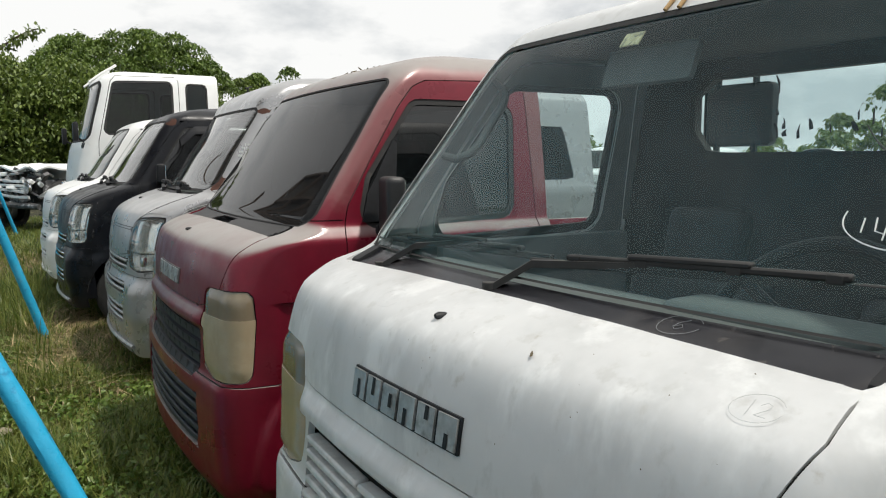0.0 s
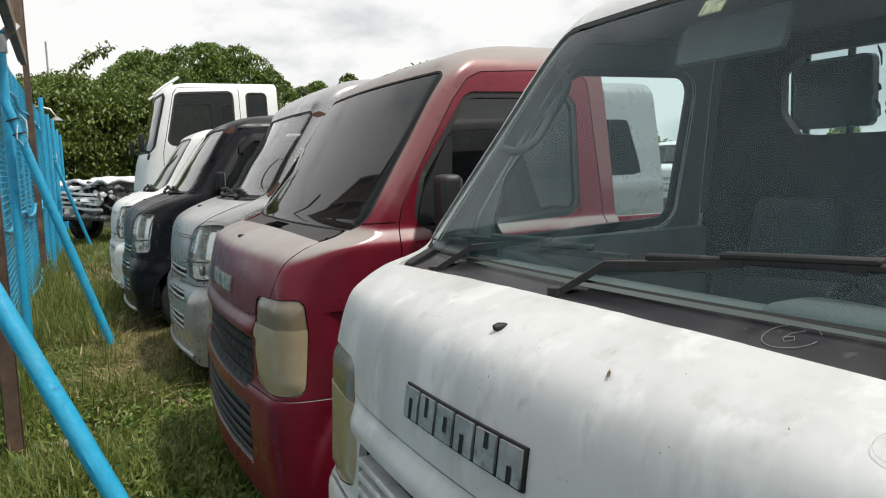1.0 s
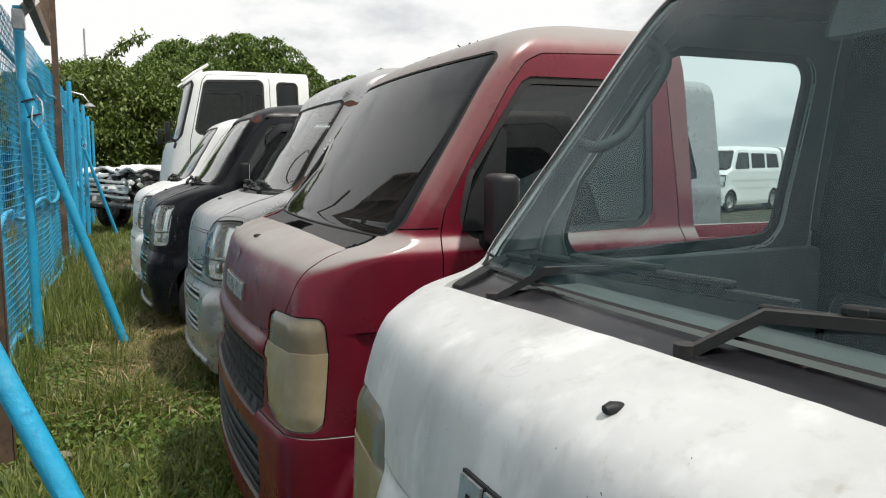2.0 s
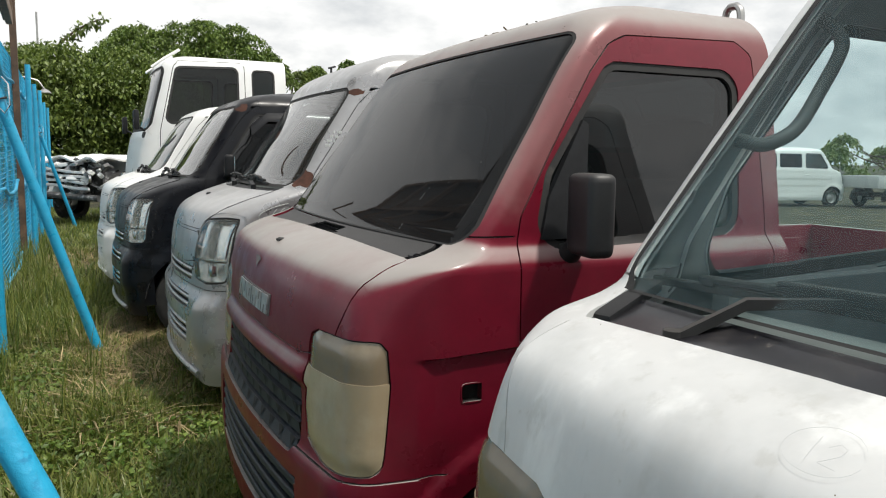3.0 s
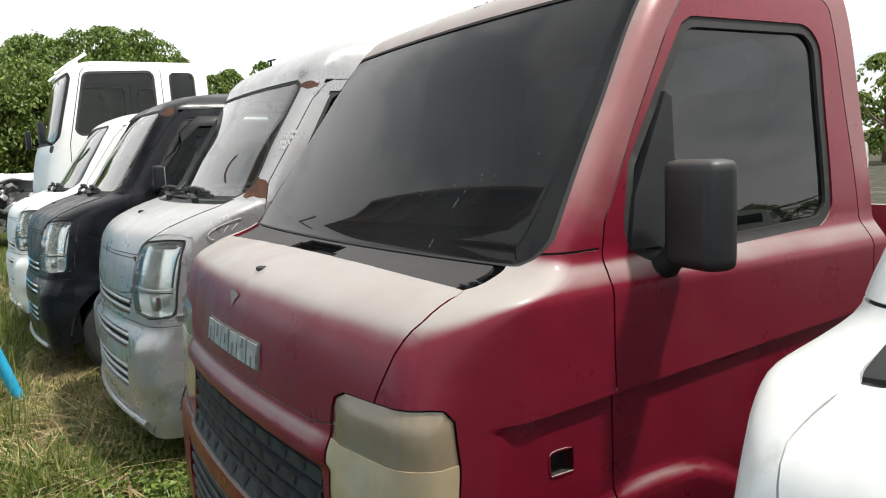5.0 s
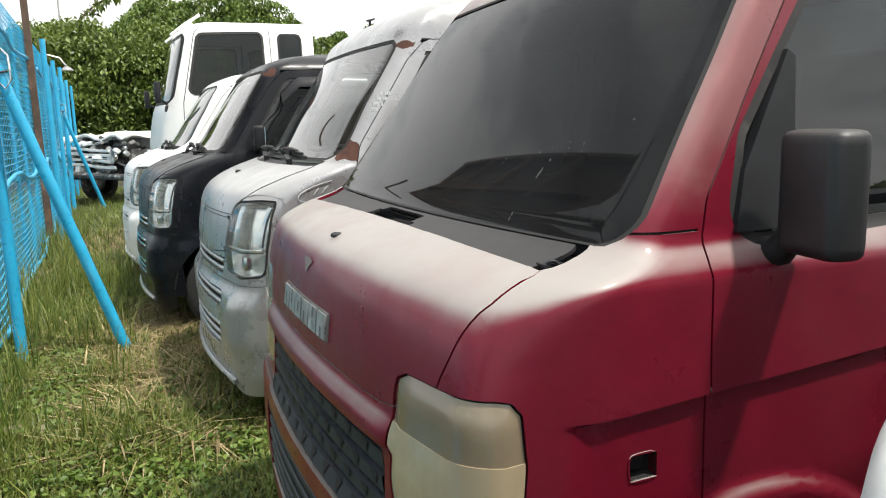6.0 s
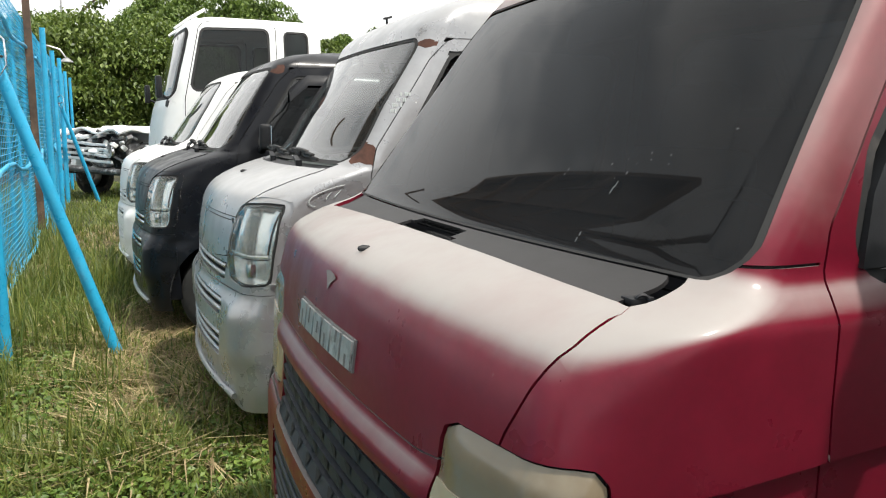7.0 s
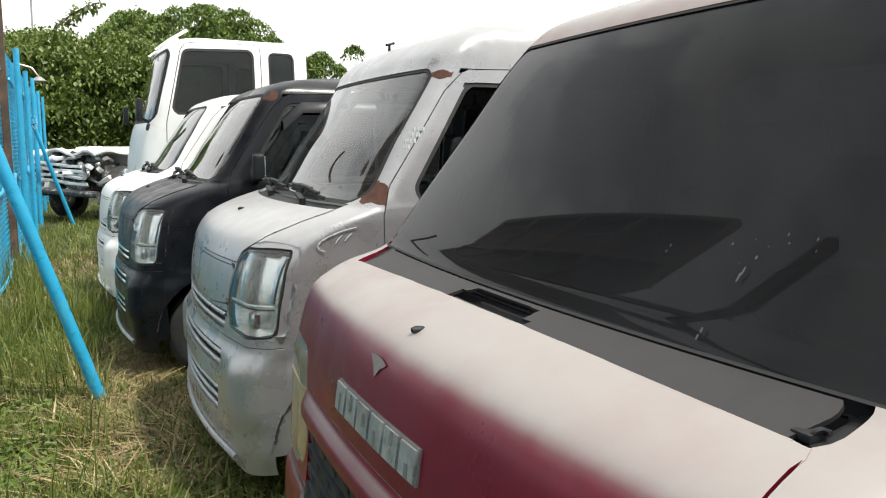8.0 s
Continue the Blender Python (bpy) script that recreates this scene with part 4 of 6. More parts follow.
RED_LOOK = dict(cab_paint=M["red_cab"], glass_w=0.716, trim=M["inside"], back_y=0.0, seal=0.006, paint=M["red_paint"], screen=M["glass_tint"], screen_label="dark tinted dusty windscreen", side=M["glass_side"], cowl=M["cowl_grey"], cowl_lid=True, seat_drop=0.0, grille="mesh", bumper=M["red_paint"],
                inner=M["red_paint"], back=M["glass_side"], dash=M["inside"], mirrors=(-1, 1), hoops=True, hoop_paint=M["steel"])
WHITE_LOOK = dict(cab_paint=M["white_paint"], glass_w=0.684, trim=M["cab_grey"], back_y=-0.055, seal=0.013, paint=M["white_paint"], screen=M["glass_clear"], screen_label="grimy greenish windscreen", side=M["glass_clear"], cowl=M["plastic"], cowl_lid=False, seat_drop=0.24, grille="bars", bumper=M["white_paint"],
                  inner=M["inside"], back=M["glass_clear"], dash=M["dash_grey"], mirrors=(), hoops=False, hoop_paint=M["white_paint"])
red_truck = kei_truck("kei_truck", pose(0.464, 3.038, 0, 0, 0, 2.4), "dusty dark red small pickup with tinted windscreen and yellowed headlights", RED_LOOK)
white_truck = kei_truck("kei_truck", pose(0.575, 1.068, 0, 0, 0, 5.0), "grimy white small pickup with clear greenish windscreen", WHITE_LOOK)

emblem(red_truck, CARRY, 0.012, 0.884, 0.375, 0.050, M["badge_grime"], M["badge"])
emblem(white_truck, CARRY, 0.006, 0.897, 0.360, 0.050, M["plastic"], M["badge"])
g = bmesh.new()
chev = [g.verts.new(shell_point(CARRY, a, z)[0] + Vector((-0.0032, 0, 0.001))) for a, z in ((0.075, 0.992), (0.052, 0.978), (0.036, 0.960), (0.022, 0.976), (0.000, 0.988), (0.02, 0.993), (0.05, 0.995))]
g.faces.new(chev)
part("dust_patch", g, M["dust_film"], red_truck, "pale dusty chevron on the bonnet")
# wipers of the white truck, and grab handle inside
wiper_parts(white_truck, (0.150, 0.052, 1.072), (0.205, -0.005, 1.122), (0.215, 0.01, 1.135), (0.275, -0.66, 1.165), M["wiper_grey"])
wiper_parts(white_truck, (0.155, 0.50, 1.060), (0.215, 0.44, 1.112), (0.275, 0.66, 1.118), (0.250, -0.01, 1.140), M["wiper_grey"])
for s in (-1, 1):
    g = bmesh.new()
    box(g, 0.158, s * 0.668 - 0.04, 1.066, 0.262, s * 0.668 + 0.022, 1.084, 0.006)
    for v in g.verts:
        v.co.z += 0.46 * (v.co.x - 0.20) - 0.16 * max(0.0, abs(v.co.y) - 0.665)
    part("cowl_end_cap", g, M["plastic"], white_truck)
    g = bmesh.new()
    loop = smooth_columns([(0.435, s * 0.655, 1.325), (0.445, s * 0.618, 1.316), (0.485, s * 0.592, 1.338), (0.535, s * 0.585, 1.405), (0.583, s * 0.588, 1.470), (0.596, s * 0.605, 1.500), (0.590, s * 0.64, 1.53)], 0.012)
    tube(g, [tuple(p) for p in loop], 0.0115, 10)
    part("grab_handle", g, M["handle_grey"], white_truck)
for s in (-1, 1):
    g = bmesh.new()
    box(g, 0.160, s * 0.655 - 0.035, 1.048, 0.245, s * 0.655 + (0.034 if s > 0 else 0.022), 1.075 if s > 0 else 1.066, 0.008)
    for v in g.verts:
        v.co.z += (0.22 if s < 0 else 0.5) * (v.co.x - 0.20)
    part("cowl_end_cap", g, M["plastic"], red_truck)
# a board hung behind the back window
g = bmesh.new()
box(g, -0.012, -0.118, -0.092, 0.012, 0.118, 0.092, 0.025, pose(1.30, 0.372, 1.446), 3)
for y in (0.32, 0.45):
    tube(g, [(1.30, y, 1.30), (1.30, y, 1.60)], 0.010, 7)
part("rear_guard_plate", g, M["plastic"], white_truck, "dark plate behind the rear window")
RING = [(1.15 * math.cos(t), 1.0 * math.sin(t)) for t in np.linspace(0.5, 6.2, 19)]
ONE, TWO = [(-0.35, 0.55), (-0.25, -0.5)], [(0.05, 0.25), (0.25, 0.5), (0.5, 0.4), (0.5, 0.1), (0.1, -0.45), (0.65, -0.5)]
strokes(CARRY, [RING, ONE, TWO], (-0.588, 1.036, 0.42), 0.025, 0.0003, M["pencil_soft"], white_truck, "lot_mark")
strokes(CARRY, [RING, ONE, TWO], (0.190, 1.042, 0.40), 0.032, 0.00016, M["pencil_faint"], white_truck, "lot_mark")
strokes(CARRY, [[(-1.0 + 0.35 * math.sin(t) * 0 + 1.15 * (1 - math.cos(t)) - 0.15 * math.sin(2 * t), 0.8 - 1.75 * math.sin(t * 0.72)) for t in np.linspace(0, 2.2, 13)], [(-0.3, 0.5), (-0.25, -0.2)], [(0.1, 0.55), (0.2, -0.1), (0.5, -0.2)], [(0.5, 0.6), (0.55, -0.5)]],
        (-0.562, 1.222, 0.7), 0.036, 0.0011, M["chalk"], white_truck, "lot_mark", 0.002)
SIX = [(0.25, 0.6), (-0.15, 0.2), (-0.25, -0.25), (0.05, -0.5), (0.3, -0.25), (0.1, 0.0), (-0.2, -0.2)]
strokes(CARRY, [RING, SIX], (-0.372, 1.086, 0.3), 0.028, 0.00045, M["chalk_dull"], white_truck, "lot_mark", -0.0085)
g = bmesh.new()
p, n = shell_point(CARRY, 0.085, 1.572)
box(g, -0.0015, -0.026, -0.018, 0.0015, 0.026, 0.018, 0, Matrix.Translation(p + Vector((0.012, 0, -0.006))) @ pose(0, 0, 0, 0, 38, 0))
part("windscreen_sticker", g, M["paper"], white_truck, "faded yellow paper sticker")
# tan cord tied over the roof edge
for a in (0.015, -0.02):
    g = bmesh.new()
    tube(g, [shell_point(CARRY, a - 0.1 * (z - 1.61), z)[0] + Vector((-0.003, 0, 0.004)) for z in (1.612, 1.63, 1.65, 1.68, 1.70, 1.72, 1.735)], 0.0045, 7)
    part("roof_cord", g, M["cord"], white_truck, "tan cord over the roof")
# dried droppings and scuffs on the red truck's tinted windscreen
spot_rng = random.Random(31)
g = bmesh.new()
for y, z, w, h, count in ((-0.437, 1.194, 0.003, 0.009, 2), (-0.450, 1.228, 0.003, 0.004, 6), (-0.492, 1.240, 0.002, 0.004, 3), (-0.424, 1.118, 0.003, 0.006, 2), (-0.598, 1.280, 0.004, 0.002, 1), (-0.30, 1.21, 0.002, 0.003, 2)):
    for k in range(count):
        oy, oz = (spot_rng.gauss(0, 0.016), spot_rng.gauss(0, 0.010)) if count > 2 else (0.002 * k, -0.008 * k)
        grow = spot_rng.uniform(0.25, 0.7) if count > 2 else 0.8
        ring = [(math.cos(t) * w * grow * spot_rng.uniform(0.5, 1.1), math.sin(t) * h * grow * spot_rng.uniform(0.6, 1.1)) for t in np.linspace(0, 2 * math.pi, 9)[:-1]]
        g.faces.new([g.verts.new(shell_point(CARRY, y + oy + u, z + oz + v)[0] + Vector((-0.002, 0, 0.001))) for u, v in ring])
tagged(part("windscreen_specks", g, M["speck"], red_truck, "dried pale specks on the tinted windscreen"), kind="stuff")
# black smears on the rear window
smear_rng = random.Random(23)
g = bmesh.new()
for _ in range(26):
    y0, z0 = smear_rng.uniform(-0.50, 0.22), smear_rng.uniform(1.345, 1.40)
    if smear_rng.random() < 0.2:
        z0 += smear_rng.uniform(0.03, 0.12)
    h, w, lean = smear_rng.uniform(0.012, 0.05), smear_rng.uniform(0.002, 0.008), smear_rng.uniform(-0.3, 0.3)
    ring = [(-w, 0), (-w * 0.6, h * 0.6), (-w * 0.2 + lean * h, h), (w * 0.5 + lean * h, h * 0.9), (w, h * 0.35), (w * 0.7, -h * 0.1)]
    g.faces.new([g.verts.new((CAB_REAR - 0.012, y0 + u * smear_rng.uniform(0.7, 1.3), z0 + v)) for u, v in ring])
tagged(part("window_smears", g, M["rubber"], white_truck, "black grime smears on the rear window"), kind="stuff")
# dry leaf bits and dirt specks on the paint
rng_s = random.Random(11)
g = bmesh.new()
for a, z, r in [(-0.26, 1.032, 0.007)] + [(rng_s.uniform(-0.6, 0.6), rng_s.uniform(0.9, 1.06), rng_s.uniform(0.0008, 0.0022)) for _ in range(26)]:
    p, n = shell_point(CARRY, a, z)
    n = Vector((-abs(n.x), n.y, abs(n.z)))
    s = n.orthogonal().normalized()
    q = n.cross(s)
    ph = rng_s.uniform(0, 6)
    g.faces.new([g.verts.new(p + n * 0.0045 + (s * math.cos(t + ph) + q * math.sin(t + ph) * 0.5) * r * rng_s.uniform(0.6, 1.2)) for t in (0, 1.2, 2.4, 3.6, 4.9)])
tagged(part("dirt_specks", g, M["straw_dark"], white_truck), kind="stuff")
# seeds and twigs on the red roof
g = bmesh.new()
for _ in range(70):
    x, y = rng_s.uniform(0.62, 1.1), rng_s.uniform(-0.5, 0.5)
    z = float(np.interp(x, [0.62, 0.75, 0.95, 1.12], [1.655, 1.70, 1.735, 1.745])) - 0.05 * (abs(y) / 0.5) ** 4
    c = Vector((x, y, z + 0.004))
    d = Vector((rng_s.uniform(-1, 1), rng_s.uniform(-1, 1), rng_s.uniform(0, 0.5))).normalized() * rng_s.uniform(0.006, 0.018)
    tube(g, [c - d, c + d], rng_s.uniform(0.0015, 0.004), 5)
tagged(part("fallen_twigs", g, M["straw_dark"], red_truck, "dry twigs and seeds on the roof"), kind="stuff")


VAN_LOW = [(0.022, 0.19, 0.700, 0.10, 0.07), (-0.006, 0.29, 0.722, 0.13, 0.08), (-0.012, 0.50, 0.73, 0.14, 0.08), (-0.004, 0.61, 0.73, 0.12, 0.08), (0.012, 0.63, 0.735, 0.12, 0.085),
           (0.02, 0.80, 0.7375, 0.12, 0.09), (0.038, 0.92, 0.7375, 0.13, 0.10), (0.075, 1.00, 0.735, 0.15, 0.11), (0.17, 1.06, 0.735, 0.16, 0.12),
           (0.36, 1.125, 0.73, 0.16, 0.11), (0.415, 1.145, 0.725, 0.13, 0.082), (0.592, 1.38, 0.69, 0.12, 0.062), (0.782, 1.64, 0.645, 0.10, 0.040)]
LOW_TOP = [(0.84, 1.685, 0.615, 0.10, 0.03), (0.98, 1.73, 0.54, 0.10, 0.02), (1.3, 1.765, 0.35, 0.08, 0.0), (1.7, 1.775, 0.05, 0.03, 0.0)]
HIGH_TOP = [(0.82, 1.70, 0.635, 0.10, 0.03), (0.93, 1.78, 0.605, 0.10, 0.03), (1.10, 1.835, 0.52, 0.10, 0.02), (1.4, 1.862, 0.33, 0.08, 0.0), (1.8, 1.872, 0.05, 0.03, 0.0)]
VAN_REAR = 3.36


def kei_van(name, m, label, look_):
    """A small box van with a short sloping nose."""
    car = thing(name, m, label, "van", "parked vehicles in the row")
    paint = look_["paint"]
    rows = VAN_LOW + (HIGH_TOP if look_["high"] else LOW_TOP)
    bm = shell(rows, VAN_REAR, 0.022, 56, 18, 8)
    lay = bm.verts.layers.float["a"]
    for v in bm.verts:
        x, y, z = v.co
        a, s = abs(v[lay]), (1 if y > 0 else -1)
        if a > 0.85 and z < 1.12:
            for wx in (0.50, 2.90):
                v.co.y += s * 0.016 * (1 - smoothstep(0.36, 0.43, math.hypot(x - wx, z - 0.28)))
            v.co.y -= s * 0.008 * smoothstep(0.5, 0.6, x) * smoothstep(0.30, 0.45, z) * (1 - smoothstep(0.80, 0.86, z))
        if 0.55 < a < 0.85 and z < 0.62:
            v.co.x -= 0.02 * smoothstep(0.55, 0.62, a) * (1 - smoothstep(0.75, 0.85, a)) * smoothstep(0.34, 0.42, z) * (1 - smoothstep(0.56, 0.62, z))
    bm.normal_update()
    for wx in (0.50, 2.90):
        cut(bm, lambda x, y, z, a: max(math.hypot(x - wx, z - 0.28) - 0.335, 0.55 - abs(a))).free()
    ws = poly([(0.665, 1.150), (0.595, 1.628), (-0.595, 1.628), (-0.665, 1.150)], 0.045)
    screen = cut(bm, lambda x, y, z, a: max(ws(y, z), x - 1.1, abs(y) - 0.71))
    seal = cut(bm, lambda x, y, z, a: max(ws(y, z) - 0.013, x - 1.1))
    part("windscreen_seal", push(seal, -0.002), M["gap"], car)
    part("windscreen", push(screen, -0.005), look_["screen"], car, look_["screen_label"])
    cowl = cut(bm, lambda x, y, z, a: max(abs(a) - 0.63, 1.118 - z, z - 1.137, x - 0.7))
    part("cowl_panel", thicken(push(cowl, -0.012), 0.004), M["plastic"], car)
    door_poly = poly([(0.572, 0.34), (0.570, 1.10), (0.60, 1.20), (0.84, 1.55), (0.93, 1.635), (1.46, 1.655), (1.53, 1.60), (1.54, 0.34)], 0.02)
    win_poly = poly([(0.68, 1.150), (1.46, 1.165), (1.46, 1.575), (0.945, 1.572)], 0.04)
    tri_poly = poly([(0.628, 1.150), (0.652, 1.150), (0.885, 1.52), (0.865, 1.52)], 0.006)
    rear_a = poly([(1.60, 1.165), (2.36, 1.17), (2.36, 1.575), (1.60, 1.575)], 0.04)
    rear_b = poly([(2.46, 1.17), (3.18, 1.18), (3.10, 1.57), (2.46, 1.575)], 0.04)

    def on_side(f, s):
        return lambda x, y, z, a: max(f(x, z), 0.30 - s * y)
    for s in (-1, 1):
        pane = cut(bm, on_side(win_poly, s))
        rub = cut(bm, on_side(lambda x, z: win_poly(x, z) - 0.016, s))
        panel_gap(bm, lambda x, y, z, a: door_poly(x, z), lambda x, y, z, a: 0.30 - s * y, car)
        leaf = cut(bm, on_side(door_poly, s))
        door = part("door", flange(leaf, 0.03), paint, car)
        part("window_seal", thicken(push(rub, -0.004), 0.012), M["rubber"], door)
        if look_["door_glass"]:
            part("door_glass", push(pane, -0.012), M["glass_side"], door)
        else:
            pane.free()
        for f in (rear_a, rear_b):
            p = cut(bm, on_side(f, s))
            part("side_window", push(p, -0.006), M["glass_tint"], car)
        panel_gap(bm, lambda x, y, z, a: x - 2.42, lambda x, y, z, a: max(0.30 - s * y, z - 1.62, 0.4 - z), car)
        if look_["visor"]:
            g = bmesh.new()
            pts = [(0.90, 1.50), (1.02, 1.60), (1.25, 1.605), (1.48, 1.60)]
            va = [[g.verts.new((x, s * (0.655 - (z - 1.5) * 0.1 + o), z - d)) for x, z in pts] for o, d in ((0.0, 0.0), (0.035, 0.03), (0.045, 0.07))]
            for r0, r1 in zip(va, va[1:]):
                for k in range(3):
                    g.faces.new((r0[k], r0[k + 1], r1[k + 1], r1[k]) if s < 0 else (r1[k], r1[k + 1], r0[k + 1], r0[k]))
            part("rain_visor", thicken(g, 0.003), M["black_paint"], door)
        lampf = poly([(0.535, 0.978), (0.69, 0.990), (0.770, 0.986), (0.785, 0.85), (0.775, 0.700), (0.66, 0.690), (0.515, 0.700), (0.495, 0.76)], 0.02)
        lens = cut(bm, lambda x, y, z, a: max(lampf(s * a, z), x - 0.5))
        rim = cut(bm, lambda x, y, z, a: max(lampf(s * a, z) - 0.009, x - 0.5))
        back = bmesh.new()
        remap = {v: back.verts.new(v.co + Vector((0.055, -s * 0.03, 0))) for v in lens.verts}
        for fc in lens.faces:
            back.faces.new([remap[v] for v in fc.verts])
        lamp = part("headlight", thicken(push(rim, -0.004), 0.02), M["gap"], car)
        part("reflector", flange(back, -0.05), M["reflector"], lamp)
        lower = cut(lens, lambda x, y, z, a: z - 0.788)
        part("lower_lens", thicken(push(lower, 0.003), 0.004), M["lens"], lamp)
        part("upper_lens", thicken(push(lens, 0.001), 0.004), M["lens"], lamp)
        for name_, a0, a1, zz, rad_, mt in (("lamp_divider", 0.515, 0.765, 0.789, 0.003, "gap"), ("lamp_ledge", 0.52, 0.76, 0.80, 0.0045, "reflector")):
            g = bmesh.new()
            tube(g, [shell_point(rows, s * q, zz)[0] + Vector((0.008, -s * 0.004, 0)) for q in np.linspace(a0, a1, 12)], rad_, 6)
            part(name_, g, M[mt], lamp)
        for q, w_ in ((0.575, 0.010), (0.745, 0.012)):
            g = bmesh.new()
            tube(g, [shell_point(rows, s * (q + 0.012 * (zz - 0.88)), zz)[0] + Vector((0.02, -s * 0.012, 0)) for zz in np.linspace(0.81, 0.965, 8)], w_, 8)
            part("lamp_rib", g, M["chrome"], lamp)
        p, n = shell_point(rows, s * 0.655, 0.745)
        g = bmesh.new()
        box(g, p.x + 0.015, p.y - 0.028, 0.715, p.x + 0.05, p.y + 0.028, 0.772, 0.012)
        part("bulb_housing", g, M["chrome"], lamp)
        if look_["mirror"]:
            mirror_parts(car, 0.72, s * 0.70, 1.22, s, (0.16, 0.15), M["plastic"])
        g = bmesh.new()
        box(g, 1.36, s * 0.738 - 0.01, 0.93, 1.49, s * 0.738 + 0.014, 0.965, 0.01)
        part("door_handle", g, paint if not look_["mirror"] else M["plastic"], door)
    # nose panels
    hood_f = poly([(0.64, 1.1175), (0.625, 1.06), (0.575, 1.0), (0.545, 0.985), (0.52, 0.93), (-0.52, 0.93), (-0.545, 0.985), (-0.575, 1.0), (-0.625, 1.06), (-0.64, 1.1175)], 0.01)
    panel_gap(bm, lambda x, y, z, a: hood_f(a, z), lambda x, y, z, a: max(x - 0.6, z - 1.118), car)
    hood = cut(bm, lambda x, y, z, a: max(hood_f(a, z), x - 0.6))
    part("bonnet", flange(push(hood, 0.003), 0.02), paint, car)
    panel_gap(bm, lambda x, y, z, a: z - 0.655, lambda x, y, z, a: x - 0.22, car)
    front_f = poly([(0.505, 0.915), (0.485, 0.775), (0.30, 0.755), (-0.30, 0.755), (-0.485, 0.775), (-0.505, 0.915)], 0.015)
    panel_gap(bm, lambda x, y, z, a: front_f(a, z), lambda x, y, z, a: x - 0.4, car, 0.002)

    def nose(y, z):
        return shell_point(rows, y, z)[0].x
    for z0, z1, w in ((0.675, 0.745, 0.47), (0.54, 0.61, 0.50), (0.36, 0.47, 0.46)):
        gf = poly([(w, z1), (w - 0.02, z0), (-w + 0.02, z0), (-w, z1)], 0.012)
        back = cut(bm, lambda x, y, z, a: max(gf(a, z), x - 0.4))
        grille = part("grille", push(back, -0.03), M["gap"], car)
        n = 3 if z1 - z0 > 0.08 else 2
        for k in range(n):
            zz = z0 + (z1 - z0) * (k + 0.5) / n
            g = bmesh.new()
            tube(g, [(nose(y, zz) + 0.008, y, zz) for y in np.linspace(-w + 0.02, w - 0.02, 17)], 0.009, 6)
            part("grille_slat", g, look_["slat"], grille)
    bumper = cut(bm, lambda x, y, z, a: max(z - 0.655, x - 0.21))
    part("bumper", flange(push(bumper, 0.003), 0.03), look_["bumper"], car)
    g = bmesh.new()
    tube(g, [(nose(y, 0.245) - 0.012, y, 0.245) for y in np.linspace(-0.62, 0.62, 25)], 0.012, 8)
    part("bumper_lip", g, look_["lip"], car)
    for s in (-1, 1):
        g = bmesh.new()
        va = [[g.verts.new(shell_point(rows, s * q, z)[0] + Vector((0.004, -s * 0.006, 0))) for q in np.linspace(0.60, 0.84, 9)] for z in np.linspace(0.26, 0.46, 7)]
        for r0, r1 in zip(va, va[1:]):
            for k in range(8):
                g.faces.new((r0[k], r0[k + 1], r1[k + 1], r1[k]))
        part("bumper_liner", g, look_["bumper"], car)
    # rust on the pillar and other spots
    for patch in look_["rust"]:
        pf = poly(patch, 0.01)
        for s in (-1,):
            spot = cut(bm, lambda x, y, z, a: max(pf(x, z) + 0.02 * noise.noise(Vector((x * 40, z * 40, 0))), 0.3 - s * y))
            if spot.faces:
                part("rust_patch", push(spot, 0.0005), M["rust"], car, "bare rusted pillar metal")
            else:
                spot.free()
    part("body_shell", flange(bm, 0.025), paint, car)
    g = bmesh.new()
    w_of = lambda z: float(np.interp(z, [r[1] for r in rows], [r[2] for r in rows]))
    zs = np.linspace(0.25, rows[-1][1] - 0.01, 16)
    va = [[g.verts.new((VAN_REAR - 0.01, y * w_of(z), z)) for y in np.linspace(-1, 1, 9)] for z in zs]
    for r0, r1 in zip(va, va[1:]):
        for k in range(8):
            g.faces.new((r0[k], r0[k + 1], r1[k + 1], r1[k]))
    part("tailgate", thicken(g, 0.02), paint, car)
    g = bmesh.new()
    box(g, VAN_REAR + 0.002, -0.56, 1.15, VAN_REAR + 0.012, 0.56, 1.56, 0.004)
    part("rear_window", g, M["glass_tint"], car)
    # inside
    g = bmesh.new()
    box(g, 0.24, -0.60, 0.33, 3.3, 0.60, 0.36)
    part("van_floor", g, M["inside"], car)
    g = bmesh.new()
    box(g, 0.30, -0.65, 0.65, 0.70, 0.65, 1.02, 0.05, None, 3)
    box(g, 0.40, -0.63, 1.0, 0.74, 0.63, 1.10, 0.04, None, 3)
    part("dashboard", g, M["grey_plastic"], car)
    g = bmesh.new()
    box(g, 0.88, -0.57, 1.655, 3.32, 0.57, 1.675, 0.005)
    part("roof_lining", g, M["inside"], car)
    steering_parts(car, 0.80, -0.36, 1.06)
    seat_parts(car, 0.85, -0.36, 0.50)
    seat_parts(car, 0.85, 0.36, 0.50)
    for y, tilt in ((-0.32, -1), (0.22, 1)):
        wiper_parts(car, (0.385, y, 1.128), (0.40, y + 0.13, 1.150), (0.425, y - 0.16, 1.160), (0.440, y + 0.42, 1.182), M["plastic"])
    for y in (-0.0,):
        g = bmesh.new()
        p, n = shell_point(rows, y, 1.075)
        lathe(g, [(0.002, -0.018), (0.007, -0.01), (0.009, 0.004), (0.004, 0.014)], 10, pose(p.x, p.y, p.z + 0.004, 0, 0, 90))
        part("washer_nozzle", g, M["plastic"], car)
    g = bmesh.new()
    box(g, 0.3, -0.5, 0.28, 3.2, 0.5, 0.34)
    part("chassis", g, M["rubber"], car)
